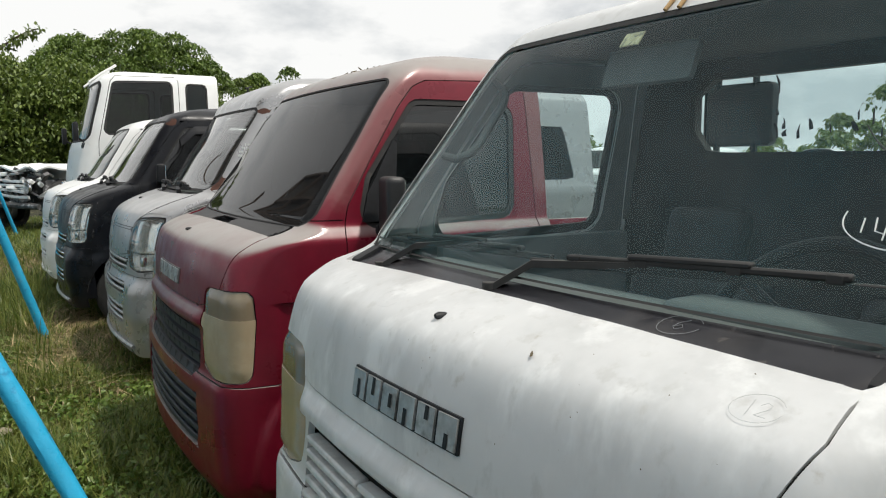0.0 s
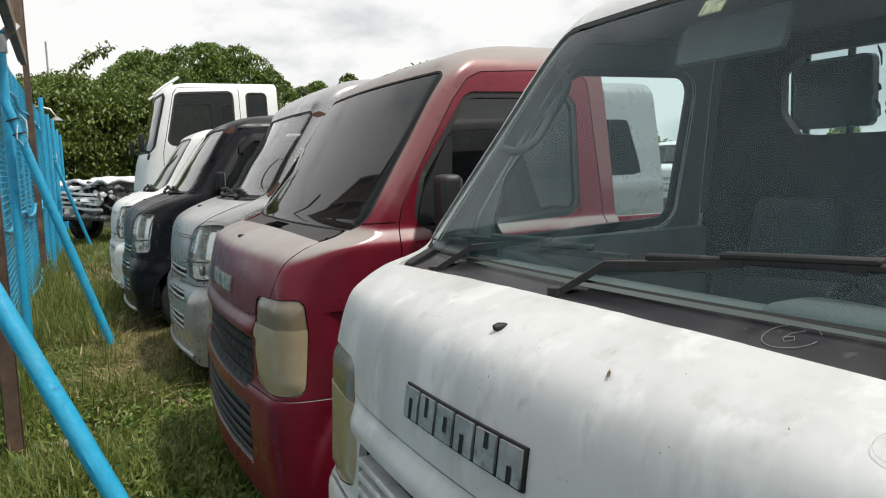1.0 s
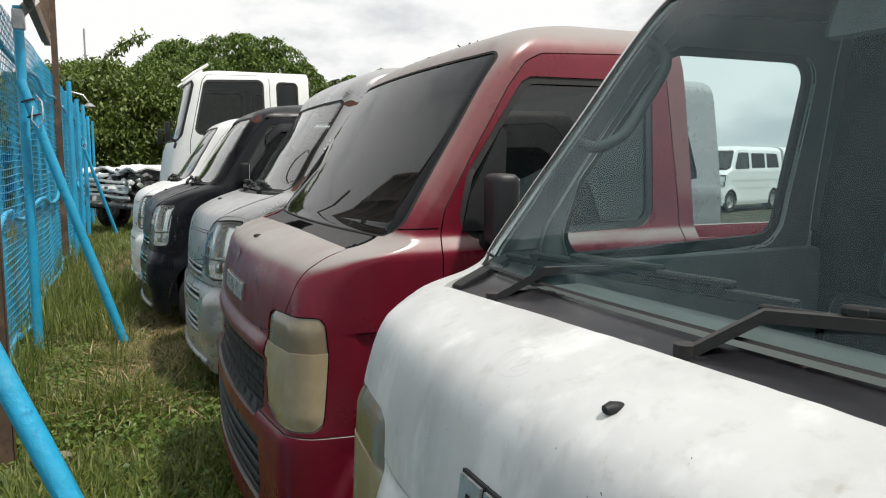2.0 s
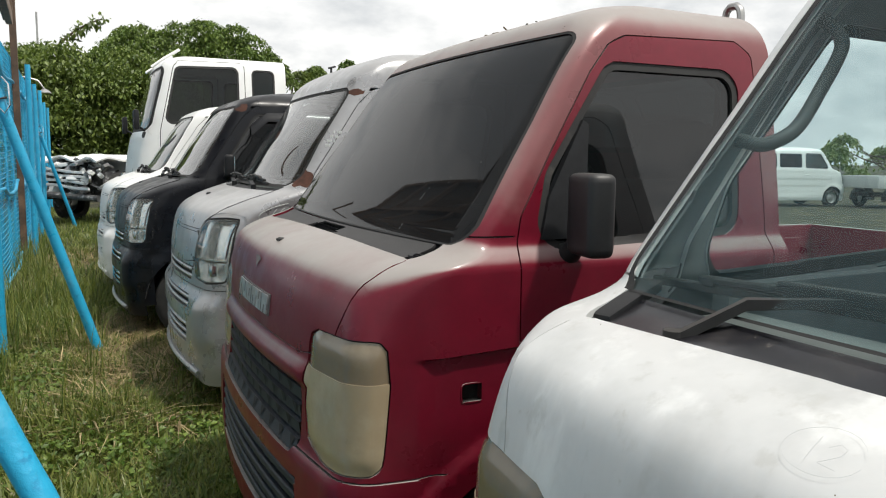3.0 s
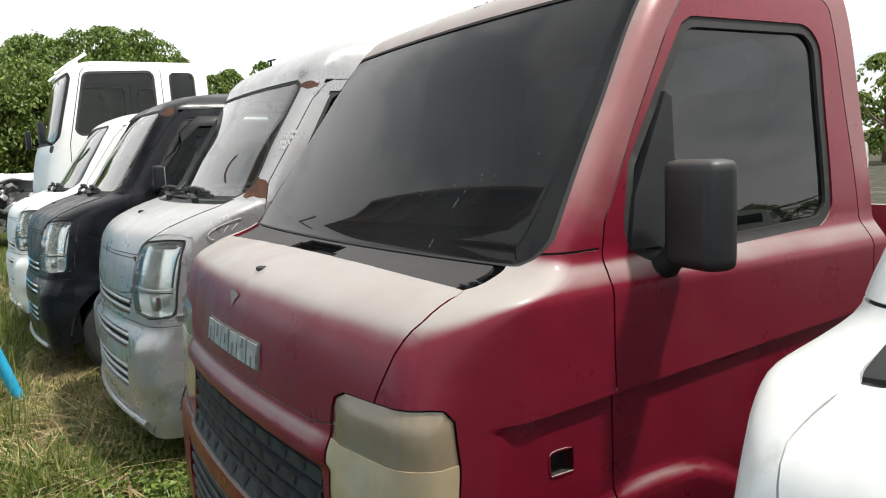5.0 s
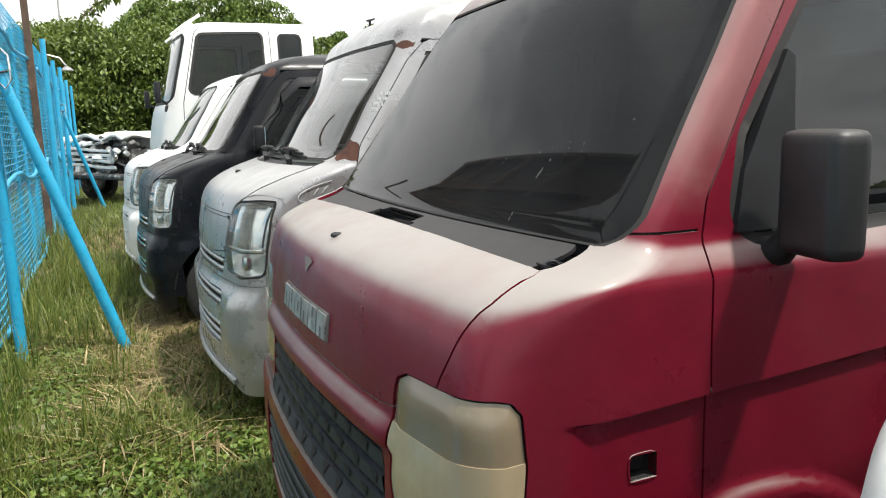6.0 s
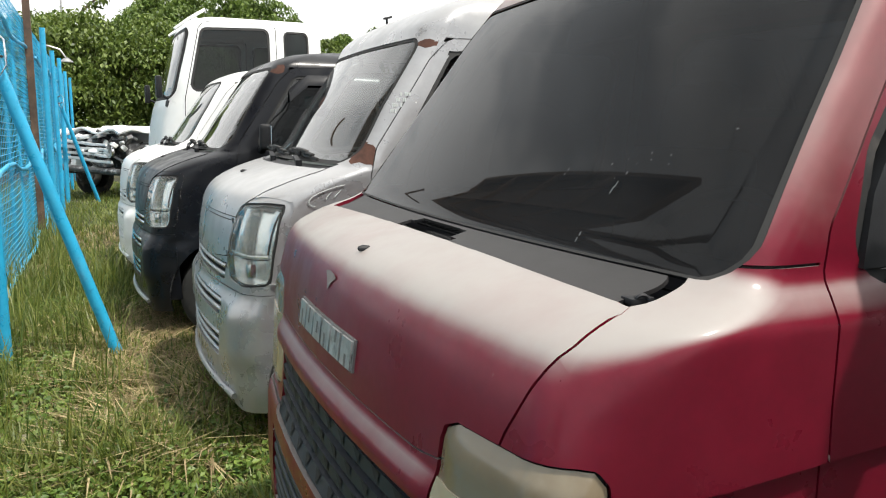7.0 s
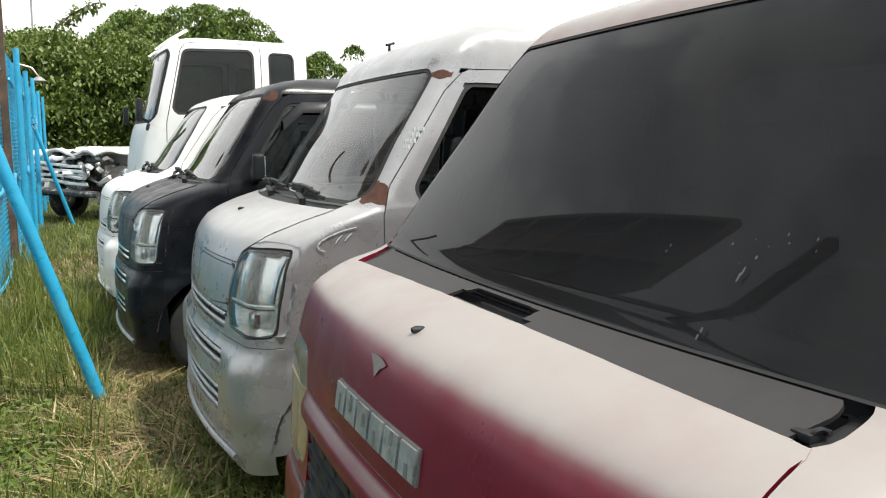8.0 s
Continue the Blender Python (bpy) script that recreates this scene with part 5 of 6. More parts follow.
    for x, s in ((0.50, -1), (0.50, 1), (2.90, -1), (2.90, 1)):
        wheel_parts(car, x, s * 0.645, 0.275, 0.275, 0.155, s)
        g = bmesh.new()
        arc = [(x + 0.335 * math.cos(t), 0.28 + 0.335 * math.sin(t)) for t in np.linspace(0.1, math.pi - 0.1, 17)]
        va = [[g.verts.new((px, s * yy, pz)) for px, pz in arc] for yy in (0.735, 0.42)]
        for k in range(len(arc) - 1):
            g.faces.new((va[0][k], va[0][k + 1], va[1][k + 1], va[1][k]))
        part("wheel_arch", thicken(g, 0.006), M["rubber"], car)
    return car


PILLAR_RUST = ([(0.49, 1.14), (0.58, 1.14), (0.60, 1.19), (0.575, 1.225), (0.52, 1.18)], [(0.80, 1.595), (0.85, 1.60), (0.885, 1.635), (0.84, 1.64)])
silver_van = kei_van("kei_van", pose(0.30, 5.14, 0, 0, 0, 2.0), "silver high-roof small van with rusted windscreen pillar",
                     dict(paint=M["silver_paint"], high=True, screen=M["glass_dusty"], screen_label="dusty clear windscreen", door_glass=False, visor=False, mirror=False,
                          slat=M["silver_paint"], bumper=M["silver_paint"], lip=M["silver_paint"], rust=PILLAR_RUST))
black_van = kei_van("kei_van", pose(0.01, 6.97, 0, 0, 0, 2.0), "dusty black small van with clear headlights and rain visors",
                    dict(paint=M["black_paint"], high=False, screen=M["glass_dusty"], screen_label="dusty clear windscreen", door_glass=True, visor=True, mirror=True,
                         slat=M["chrome"], bumper=M["black_paint"], lip=M["steel"], rust=([(0.80, 1.60), (0.86, 1.60), (0.90, 1.65), (0.85, 1.655)],)))
pale_van = kei_van("kei_van", pose(-0.12, 8.66, 0, 0, 0, 2.0), "white small van standing beside the black one",
                   dict(paint=M["truck_paint"], high=False, screen=M["glass_dusty"], screen_label="dusty clear windscreen", door_glass=True, visor=False, mirror=False,
                        slat=M["truck_paint"], bumper=M["truck_paint"], lip=M["truck_paint"], rust=()))

BIG_CAB = [(0.03, 0.45, 0.90, 0.15, 0.05), (-0.02, 0.60, 0.93, 0.15, 0.06), (-0.01, 1.0, 0.95, 0.16, 0.08), (0.05, 1.40, 0.955, 0.16, 0.09), (0.085, 1.50, 0.955, 0.16, 0.09),
           (0.22, 1.95, 0.925, 0.15, 0.07), (0.32, 2.24, 0.89, 0.14, 0.05), (0.38, 2.30, 0.86, 0.14, 0.05), (0.55, 2.35, 0.75, 0.12, 0.03), (0.9, 2.375, 0.45, 0.1, 0.0), (1.3, 2.38, 0.05, 0.03, 0.0)]


def cargo_truck(m):
    """A medium cab-over lorry with a side window behind the door, on its chassis."""
    car = thing("cargo_truck", m, "white cab-over lorry with dark side windows behind the vans", "truck", "parked vehicles in the row")
    bm = shell(BIG_CAB, 1.72, 0.035, 40, 14, 7)
    cut(bm, lambda x, y, z, a: max(math.hypot(x - 0.75, z - 0.45) - 0.52, 0.6 - abs(a))).free()
    ws = poly([(0.875, 1.53), (0.83, 2.19), (-0.83, 2.19), (-0.875, 1.53)], 0.06)
    screen = cut(bm, lambda x, y, z, a: max(ws(y, z), x - 0.8))
    seal = cut(bm, lambda x, y, z, a: max(ws(y, z) - 0.035, x - 0.8))
    part("windscreen_seal", push(seal, -0.002), M["gap"], car)
    part("windscreen", push(screen, -0.006), M["glass_dusty"], car)
    door_poly = poly([(0.28, 0.75), (0.30, 1.5), (0.46, 2.22), (0.52, 2.285), (1.20, 2.30), (1.24, 2.26), (1.25, 0.75)], 0.03)
    win_poly = poly([(0.37, 1.60), (1.15, 1.62), (1.15, 2.225), (0.50, 2.20)], 0.05)
    small_poly = poly([(1.34, 1.64), (1.57, 1.64), (1.57, 2.21), (1.34, 2.21)], 0.04)
    for s in (-1, 1):
        side = lambda f: (lambda x, y, z, a: max(f(x, z), 0.4 - s * y))
        pane = cut(bm, side(win_poly))
        rub = cut(bm, side(lambda x, z: win_poly(x, z) - 0.025))
        small = cut(bm, side(small_poly))
        rub2 = cut(bm, side(lambda x, z: small_poly(x, z) - 0.02))
        panel_gap(bm, lambda x, y, z, a: door_poly(x, z), lambda x, y, z, a: 0.4 - s * y, car, 0.004)
        door = part("door", flange(cut(bm, side(door_poly)), 0.04), M["truck_paint"], car)
        part("window_seal", thicken(push(rub, -0.004), 0.02), M["rubber"], door)
        part("door_glass", push(pane, -0.012), M["glass_truck"], door)
        part("window_seal", thicken(push(rub2, -0.004), 0.02), M["rubber"], car)
        part("side_window", push(small, -0.012), M["glass_truck"], car)
        g = bmesh.new()
        box(g, 1.05, s * 0.955 - 0.01, 1.30, 1.20, s * 0.955 + 0.02, 1.34, 0.01)
        part("door_handle", g, M["plastic"], door)
        g = bmesh.new()
        tube(g, [(0.14, s * 0.86, 1.50), (0.06, s * 0.96, 1.55), (0.05, s * 0.98, 1.68)], 0.014, 8)
        part("mirror_arm", g, M["plastic"], car)
        g = bmesh.new()
        box(g, 0.02, s * 0.98 - 0.08, 1.50, 0.08, s * 0.98 + 0.08, 1.72, 0.025)
        part("mirror", g, M["plastic"], car)
        g = bmesh.new()
        box(g, -0.03, s * 0.62 - 0.15, 0.80, 0.10, s * 0.62 + 0.15, 1.0, 0.03)
        part("headlight", g, M["reflector"], car)
        wheel_parts(car, 0.75, s * 0.80, 0.42, 0.42, 0.22, s)
        wheel_parts(car, 3.9, s * 0.80, 0.42, 0.42, 0.36, s)
    part("cab_shell", flange(bm, 0.04), M["truck_paint"], car)
    g = bmesh.new()
    zs = np.linspace(0.6, 2.37, 14)
    w_of = lambda z: float(np.interp(z, [r[1] for r in BIG_CAB], [r[2] for r in BIG_CAB]))
    va = [[g.verts.new((1.71, y * w_of(z), z)) for y in np.linspace(-1, 1, 9)] for z in zs]
    for r0, r1 in zip(va, va[1:]):
        for k in range(8):
            g.faces.new((r0[k], r0[k + 1], r1[k + 1], r1[k]))
    part("back_wall", thicken(g, 0.03), M["truck_paint"], car)
    g = bmesh.new()
    box(g, 0.12, -0.88, 1.0, 0.55, 0.88, 1.50, 0.06)
    part("dashboard", g, M["inside"], car)
    g = bmesh.new()
    box(g, 0.1, -0.9, 0.92, 1.68, 0.9, 0.98)
    part("cab_floor", g, M["inside"], car)
    seat_parts(car, 0.75, -0.45, 1.05)
    seat_parts(car, 0.75, 0.45, 1.05)
    for y in (-0.80, -0.1):
        g = bmesh.new()
        tube(g, [(0.24, y, 2.20), (0.38, y + 0.02, 2.31), (0.55, y + 0.05, 2.42)], 0.016, 8)
        part("roof_bar", g, M["truck_paint"], car)
    g = bmesh.new()
    box(g, -0.10, -0.92, 0.42, 0.05, 0.92, 0.68, 0.04, None, 3)
    part("bumper", g, M["truck_paint"], car)
    g = bmesh.new()
    for y in (-0.4, 0.4):
        box(g, 0.3, y - 0.05, 0.62, 5.2, y + 0.05, 0.85)
    part("chassis", g, M["rubber"], car)
    g = bmesh.new()
    box(g, 1.85, -1.0, 0.95, 5.3, 1.0, 1.05, 0.01)
    part("flatbed", g, M["rusty_steel"], car)
    for y0 in (-1.0, 0.97):
        g = bmesh.new()
        box(g, 1.85, y0, 1.05, 5.3, y0 + 0.03, 1.45, 0.008)
        part("bed_side", g, M["truck_paint"], car)
    return car


cargo_truck(pose(0.18, 10.75, 0.05, 0, 0, 2.5))


def wrecked_pickup(m):
    """A crushed front end: bent bonnet, torn grille bars, open engine bay, lamps hanging, bumper and wheels."""
    rng = random.Random(5)
    car = thing("wrecked_pickup", m, "wrecked silver off-roader with crushed open front end", "car")
    g = bmesh.new()
    n = 12
    va = [[g.verts.new((-0.34 + 0.95 * i / n, -0.74 + 1.48 * j / n, 1.13 + 0.05 * math.sin(j * 1.1 + i * 0.3) * (1 - i / n) + 0.06 * i / n + 0.025 * math.sin(i * 0.6) * math.cos(j * 0.5) + 0.012 * rng.random() - 0.05 * (j - n / 2) ** 2 / 36)) for j in range(n + 1)] for i in range(n + 1)]
    for r0, r1 in zip(va, va[1:]):
        for k in range(n):
            g.faces.new((r0[k], r1[k], r1[k + 1], r0[k + 1]))
    part("bonnet", thicken(g, 0.03), M["truck_paint"], car, "crumpled pale bonnet")
    for k in range(110):
        g = bmesh.new()
        x, y, z = rng.uniform(-0.38, 0.3), rng.uniform(-0.74, 0.74), rng.uniform(0.50, 1.12)
        sx, sy, sz = rng.uniform(0.02, 0.08), rng.uniform(0.03, 0.17), rng.uniform(0.012, 0.06)
        box(g, -sx, -sy, -sz, sx, sy, sz, 0.01, pose(x, y, z, rng.uniform(-35, 35), rng.uniform(-40, 40), rng.uniform(-40, 40)), 1)
        part("torn_metal", g, (M["engine"], M["truck_paint"], M["silver_paint"], M["truck_paint"], M["rubber"])[k % 5], car)
    for k in range(10):
        g = bmesh.new()
        p = Vector((rng.uniform(-0.45, 0.0), rng.uniform(-0.75, 0.75), rng.uniform(0.55, 1.1)))
        pts = [p]
        for _ in range(4):
            p = p + Vector((rng.uniform(-0.1, 0.1), rng.uniform(-0.25, 0.25), rng.uniform(-0.14, 0.1)))
            pts.append(p)
        tube(g, pts, 0.016, 7)
        part("hose", g, M["rubber"] if k % 3 else M["engine"], car)
    g = bmesh.new()
    box(g, -0.12, -0.62, 0.42, 0.42, 0.62, 0.92, 0.03)
    part("engine_bay", g, M["engine"], car)
    g = bmesh.new()
    for y in (-0.42, 0.42):
        box(g, -0.4, y - 0.05, 0.42, 2.6, y + 0.05, 0.54, 0.01)
    part("frame", g, M["rubber"], car)
    for z, w in ((0.66, 0.62), (0.75, 0.55), (0.84, 0.58), (0.92, 0.5)):
        g = bmesh.new()
        for y0, y1 in zip(np.linspace(-w, w, 9), np.linspace(-w, w, 9)[1:]):
            box(g, -0.42, y0, z - 0.022, -0.38, y1 + 0.002, z + 0.022, 0.006)
        for v in g.verts:
            v.co.x += 0.03 * math.sin(v.co.y * 4 + z * 9)
            v.co.z += 0.05 * v.co.y + 0.008 * math.sin(v.co.y * 6 + z * 20)
        part("grille_bar", g, M["truck_paint"], car)
    g = bmesh.new()
    tube(g, [(-0.46 + 0.09 * (y / 0.8) ** 2, y, 0.50 + 0.04 * y) for y in np.linspace(-0.8, 0.8, 13)], 0.055, 9)
    part("bumper", g, M["engine"], car, "bent dark bumper bar")
    for s in (-1, 1):
        wheel_parts(car, 0.30, s * 0.66, 0.33, 0.33, 0.22, s)
        wheel_parts(car, 2.35, s * 0.68, 0.36, 0.36, 0.22, s)
        g = bmesh.new()
        arc = [(0.30 + (0.42 + 0.03 * rng.random()) * math.cos(t), 0.36 + 0.43 * math.sin(t)) for t in np.linspace(0.1, math.pi - 0.1, 13)]
        va = [[g.verts.new((px, s * yy, pz + dz + 0.03 * rng.random())) for px, pz in arc] for yy, dz in ((0.80, 0.0), (0.79, 0.07), (0.62, 0.10))]
        for r0, r1 in zip(va, va[1:]):
            for k in range(len(arc) - 1):
                g.faces.new((r0[k], r0[k + 1], r1[k + 1], r1[k]))
        part("wing", thicken(g, 0.012), M["engine"], car)
        g = bmesh.new()
        lathe(g, [(0.105, 0.03), (0.10, 0.0), (0.05, -0.05), (0.005, -0.06)], 18, pose(-0.42, s * 0.62, 0.90 + 0.1 * s, 0, 0, 90 + 15 * s))
        part("headlight", g, M["chrome"], car)
    g = bmesh.new()
    box(g, 0.50, -0.74, 0.62, 2.7, 0.74, 1.20, 0.08, None, 3)
    part("body", g, M["truck_paint"], car)
    return car


wrecked_pickup(pose(-0.50, 16.3, 0, 0, 0, 42) @ Matrix.Scale(1.06, 4))

ARC = [(1.1 * math.cos(t), 1.0 * math.sin(t)) for t in np.linspace(1.9, 4.6, 9)]
strokes(VAN_LOW + HIGH_TOP, [ARC, [(-0.3, 0.3), (0.1, -0.35)], [(0.15, 0.45), (0.55, -0.2)]], (-0.89, 1.025, 0.75), 0.055, 0.0016, M["chalk"], silver_van, "lot_mark")
g = bmesh.new()
for i in range(5):
    for j in range(4):
        if (i * 7 + j * 3) % 4:
            p, n = shell_point(VAN_LOW + HIGH_TOP, -0.688 - 0.008 * i, 1.345 + 0.022 * j)
            box(g, p.x - 0.004, p.y - 0.0035, p.z - 0.008, p.x + 0.003, p.y - 0.0005, p.z + 0.006)
part("pillar_sticker", g, M["chalk"], silver_van, "torn remains of a pale sticker")
# roof-mounted aerial foot
g = bmesh.new()
tube(g, [(1.0, 0.30, 1.79), (1.0, 0.30, 1.835)], 0.007, 8)
tube(g, [(0.98, 0.29, 1.832), (1.03, 0.31, 1.846)], 0.006, 6)
part("aerial_foot", g, M["plastic"], silver_van)


# ---- ground, fence, shelter ----
M["soil"] = material("grassy_soil", (0.026, 0.027, 0.012), 0.95, grain=(9, 0.45), stains_and_shade=(((0.19, 0.15, 0.08), 1.7, 0.52, 0.68, 0.7), ((0.03, 0.038, 0.014), 3.1, 0.5, 0.7, 0.7), ((0.13, 0.11, 0.05), 18, 0.55, 0.7, 0.6)), bump=(30, 0.8, 0.03))
M["grass"] = material("grass_blades", (0.050, 0.100, 0.012), 0.42, random=0.6, other=(0.25, 0.27, 0.066), translucent=0.40)
M["weed"] = material("weed_leaves", (0.060, 0.125, 0.016), 0.45, random=0.5, other=(0.22, 0.30, 0.060), translucent=0.38)
M["stone"] = material("pale_litter", (0.33, 0.29, 0.19), 0.8, grain=(40, 0.3), random=0.5, other=(0.16, 0.14, 0.1))
M["straw"] = material("dry_straw", (0.50, 0.40, 0.21), 0.7, random=0.4, other=(0.13, 0.09, 0.04), translucent=0.2)
# Blotches paint dark gaps and lit leaf clusters into the crown colour.
M["leaf"] = material("tree_leaves", (0.070, 0.122, 0.022), 0.5, random=0.5, other=(0.185, 0.245, 0.050), stains_and_shade=(((0.020, 0.038, 0.008), 1.1, 0.46, 0.60, 0.7), ((0.15, 0.19, 0.045), 1.6, 0.56, 0.68, 0.6)), translucent=0.33)
M["leaf_b"] = material("tree_leaves_dark", (0.066, 0.122, 0.022), 0.5, random=0.5, other=(0.180, 0.255, 0.052), stains_and_shade=(((0.018, 0.038, 0.008), 1.1, 0.46, 0.60, 0.7), ((0.14, 0.19, 0.042), 1.6, 0.56, 0.68, 0.6)), translucent=0.31)
M["timber"] = material("weathered_timber", (0.21, 0.15, 0.11), 0.8, grain=(10, 0.3), stains_and_shade=(((0.09, 0.055, 0.03), 4, 0.5, 0.75, 0.6, (1, 0.2, 1)), ((0.36, 0.27, 0.18), 9, 0.58, 0.75, 0.5)), bump=(40, 0.3, 0.004))
M["ply"] = material("dark_weathered_ply", (0.13, 0.108, 0.090), 0.85, grain=(7, 0.3), stains_and_shade=(((0.03, 0.026, 0.022), 3, 0.5, 0.7, 0.7, (1, 1, 0.3)),), bump=(30, 0.2, 0.004))


def lie(x, y):
    """Height of the lumpy ground."""
    return 0.022 * noise.noise(Vector((x * 0.9, y * 0.9, 3))) + 0.012 * noise.noise(Vector((x * 3.1, y * 3.1, 7)))


g = bmesh.new()
xs = np.concatenate((np.linspace(-900, -30, 8), np.linspace(-20, -4, 9), np.linspace(-3, 3, 61), np.linspace(4, 30, 14), np.linspace(50, 900, 8)))
ys = np.concatenate((np.linspace(-900, -10, 7), np.linspace(-5, 0, 5), np.linspace(0.2, 14, 139), np.linspace(15, 60, 24), np.linspace(90, 900, 8)))
va = [[g.verts.new((x, y, lie(x, y) if abs(x) < 31 and -11 < y < 61 else 0.0)) for x in xs] for y in ys]
for r0, r1 in zip(va, va[1:]):
    for k in range(len(xs) - 1):
        g.faces.new((r0[k], r0[k + 1], r1[k + 1], r1[k]))
tagged(mesh_object("ground", g, M["soil"]), "patchy green and dry grass yard ground", "ground", "", "structure")


def fence_x(y):
    return -0.755 - 0.047 * (y - 6.25)


POSTS = [-4.8, -1.2, 2.42, 6.1, 11.3, 13.7, 15.5, 18.2, 21.0]
fence = thing("mesh_fence", pose(0, 0, 0), "sky-blue painted wire mesh fence with pipe posts", "fence")
for i, y in enumerate(POSTS):
    for dy, h in ((0.0, 2.30),) if i % 2 else ((0.0, 2.34), (0.30, 2.12)):
        b = bmesh.new()
        x = fence_x(y + dy) + 0.105
        lean = 0.03 * noise.noise(Vector((y, dy, 1)))
        tube(b, [(x, y + dy, 0), (x + lean * 0.5, y + dy, h / 2), (x + lean, y + dy + lean, h)], 0.031, 12, True, 0.04)
        part("post", b, M["blue_paint"], fence)
    if i + 1 < len(POSTS):
        y1 = POSTS[i + 1]
        for z, sag in ((2.04, 0.03), (0.93, 0.05), (0.12, 0.03)):
            b = bmesh.new()
            tube(b, [(fence_x(t) + 0.012 * math.sin(t * 4), t, z + sag * math.sin(4 * math.pi * (t - y) / (y1 - y) + i)) for t in np.linspace(y, y1, 15)], 0.017, 8)
            part("rail", b, M["blue_paint"], fence)
        b = bmesh.new()
        for z in np.arange(0.10, 2.36, 0.05):
            w = 0.02 * math.sin(z * 9 + i)
            tube(b, [(fence_x(t) - 0.03 + 0.012 * math.sin(t * 3 + z), t, z + w * math.sin(2 * math.pi * (t - y) / 3.6)) for t in np.linspace(y, y1, 10)], 0.0034, 4, False)
        for t in np.arange(y, y1, 0.075):
            tube(b, [(fence_x(t) - 0.033, t, 0.08), (fence_x(t) - 0.033 + 0.01 * math.sin(t * 7), t + 0.008, 1.0), (fence_x(t) - 0.033, t, 2.37)], 0.003, 4, False)
        tagged(part("wire_mesh", b, M["blue_paint"], fence, "blue welded wire mesh panel"), kind="stuff")


b = bmesh.new()
box(b, -0.035, -0.004, 0, 0.035, 0.004, 0.17, 0.002, pose(fence_x(6.1) + 0.105, 6.08, 2.24, -20, 38, 0), 1)
box(b, -0.036, -0.03, -0.10, 0.036, 0.03, 0.03, 0.006, pose(fence_x(6.1) + 0.105, 6.09, 2.25), 1)
part("post_bracket", b, M["steel"], fence, "bent grey bracket on the post top")


def brace(foot, top, label):
    ob = thing("brace_pole", pose(0, 0, 0), label, "pole", "slanting fence braces")
    foot, top = Vector(foot), Vector(top)
    b = bmesh.new()
    pts = [foot + (top - foot) * t for t in np.linspace(0, 1, 40)]
    tube(b, pts, 0.031, 14, True, 0.10)
    part("pipe", b, M["blue_paint"], ob)
    b = bmesh.new()
    tube(b, [foot + Vector((0, 0, -0.12)), foot + (top - foot) * 0.02], 0.022, 10)
    part("stake", b, M["rusty_steel"], ob, "rusty stake in the ground")
    d = (top - foot).normalized()
    c = foot + (top - foot) * 0.93
    s = d.orthogonal().normalized()
    q = d.cross(s)
    for k, off in enumerate((0.0, -0.1)):
        b = bmesh.new()
        tube(b, [c + d * off + (s * math.cos(t) + q * math.sin(t)) * 0.039 for t in np.linspace(0, 2 * math.pi, 15)], 0.006, 6, False)
        part("tie", b, M["rubber"], ob)
    b = bmesh.new()
    c = foot + (top - foot) * 0.86
    tube(b, [c + Vector((0.01, -0.03, 0.16)), c + Vector((0.045, -0.04, 0.12)), c + Vector((0.05, -0.045, 0.0)), c + Vector((0.02, -0.05, -0.05)), c + Vector((-0.02, -0.045, 0.0)), c + Vector((-0.01, -0.03, 0.09))], 0.005, 6)
    part("tie_wire", b, M["chrome"], ob, "pale loop of tie wire")
    return ob


brace((0.153, 2.289, 0.0), (-0.698, 2.837, 1.80), "blue painted pipe leaning against the fence")
brace((-0.085, 6.02, 0.0), (-0.64, 5.98, 1.82), "blue painted pipe leaning against the fence")
brace((-0.62, 15.6, 0.0), (-1.15, 15.2, 1.85), "blue painted pipe leaning against the fence")
BOARD = Vector((-0.475, 3.92, 0)), Vector((-0.95, 10.7, 0))
board = thing("notice_board", pose(0, 0, 0), "tall brown timber hoarding frame on rusty steel posts", "hoarding")
along = (BOARD[1] - BOARD[0]).normalized()
across = Vector((along.y, -along.x, 0))
BOARD_Z, BOARD_TOP = 2.30, 3.55


def board_box(name, u0, u1, v0, v1, z0, z1, mat, label=""):
    g_ = bmesh.new()
    m_ = Matrix.Translation(BOARD[0]) @ Matrix((along, across, Vector((0, 0, 1)))).transposed().to_4x4()
    box(g_, u0, v0, z0, u1, v1, z1, 0.004, m_, 1)
    return part(name, g_, mat, board, label)


LONG = (BOARD[1] - BOARD[0]).length
for u in (0.0, LONG):
    board_box("post", u - 0.035, u + 0.035, -0.035, 0.035, 0.0, BOARD_TOP, M["rusty_steel"])
    for z in (0.95, 1.75):
        board_box("bracket", u - 0.012, u + 0.012, -0.20, 0.03, z - 0.01, z + 0.01, M["rubber"])
for z in (BOARD_Z, 2.92, BOARD_TOP - 0.08):
    board_box("rail", -0.1 if z == BOARD_Z else 0.60, 3.95, 0.036, 0.085, z, z + (0.10 if z == BOARD_Z else 0.06), M["timber"])
for k in range(3):
    board_box("panel", 0.64 + 1.09 * k, 1.72 + 1.09 * k, 0.020, 0.032, BOARD_Z + 0.02, BOARD_TOP - 0.03, M["ply"])
for k in range(5):
    u = 0.62 + 3.25 * k / 4
    board_box("stud", u - 0.022, u + 0.022, 0.036, 0.090, BOARD_Z + 0.10, BOARD_TOP - 0.08, M["timber"])


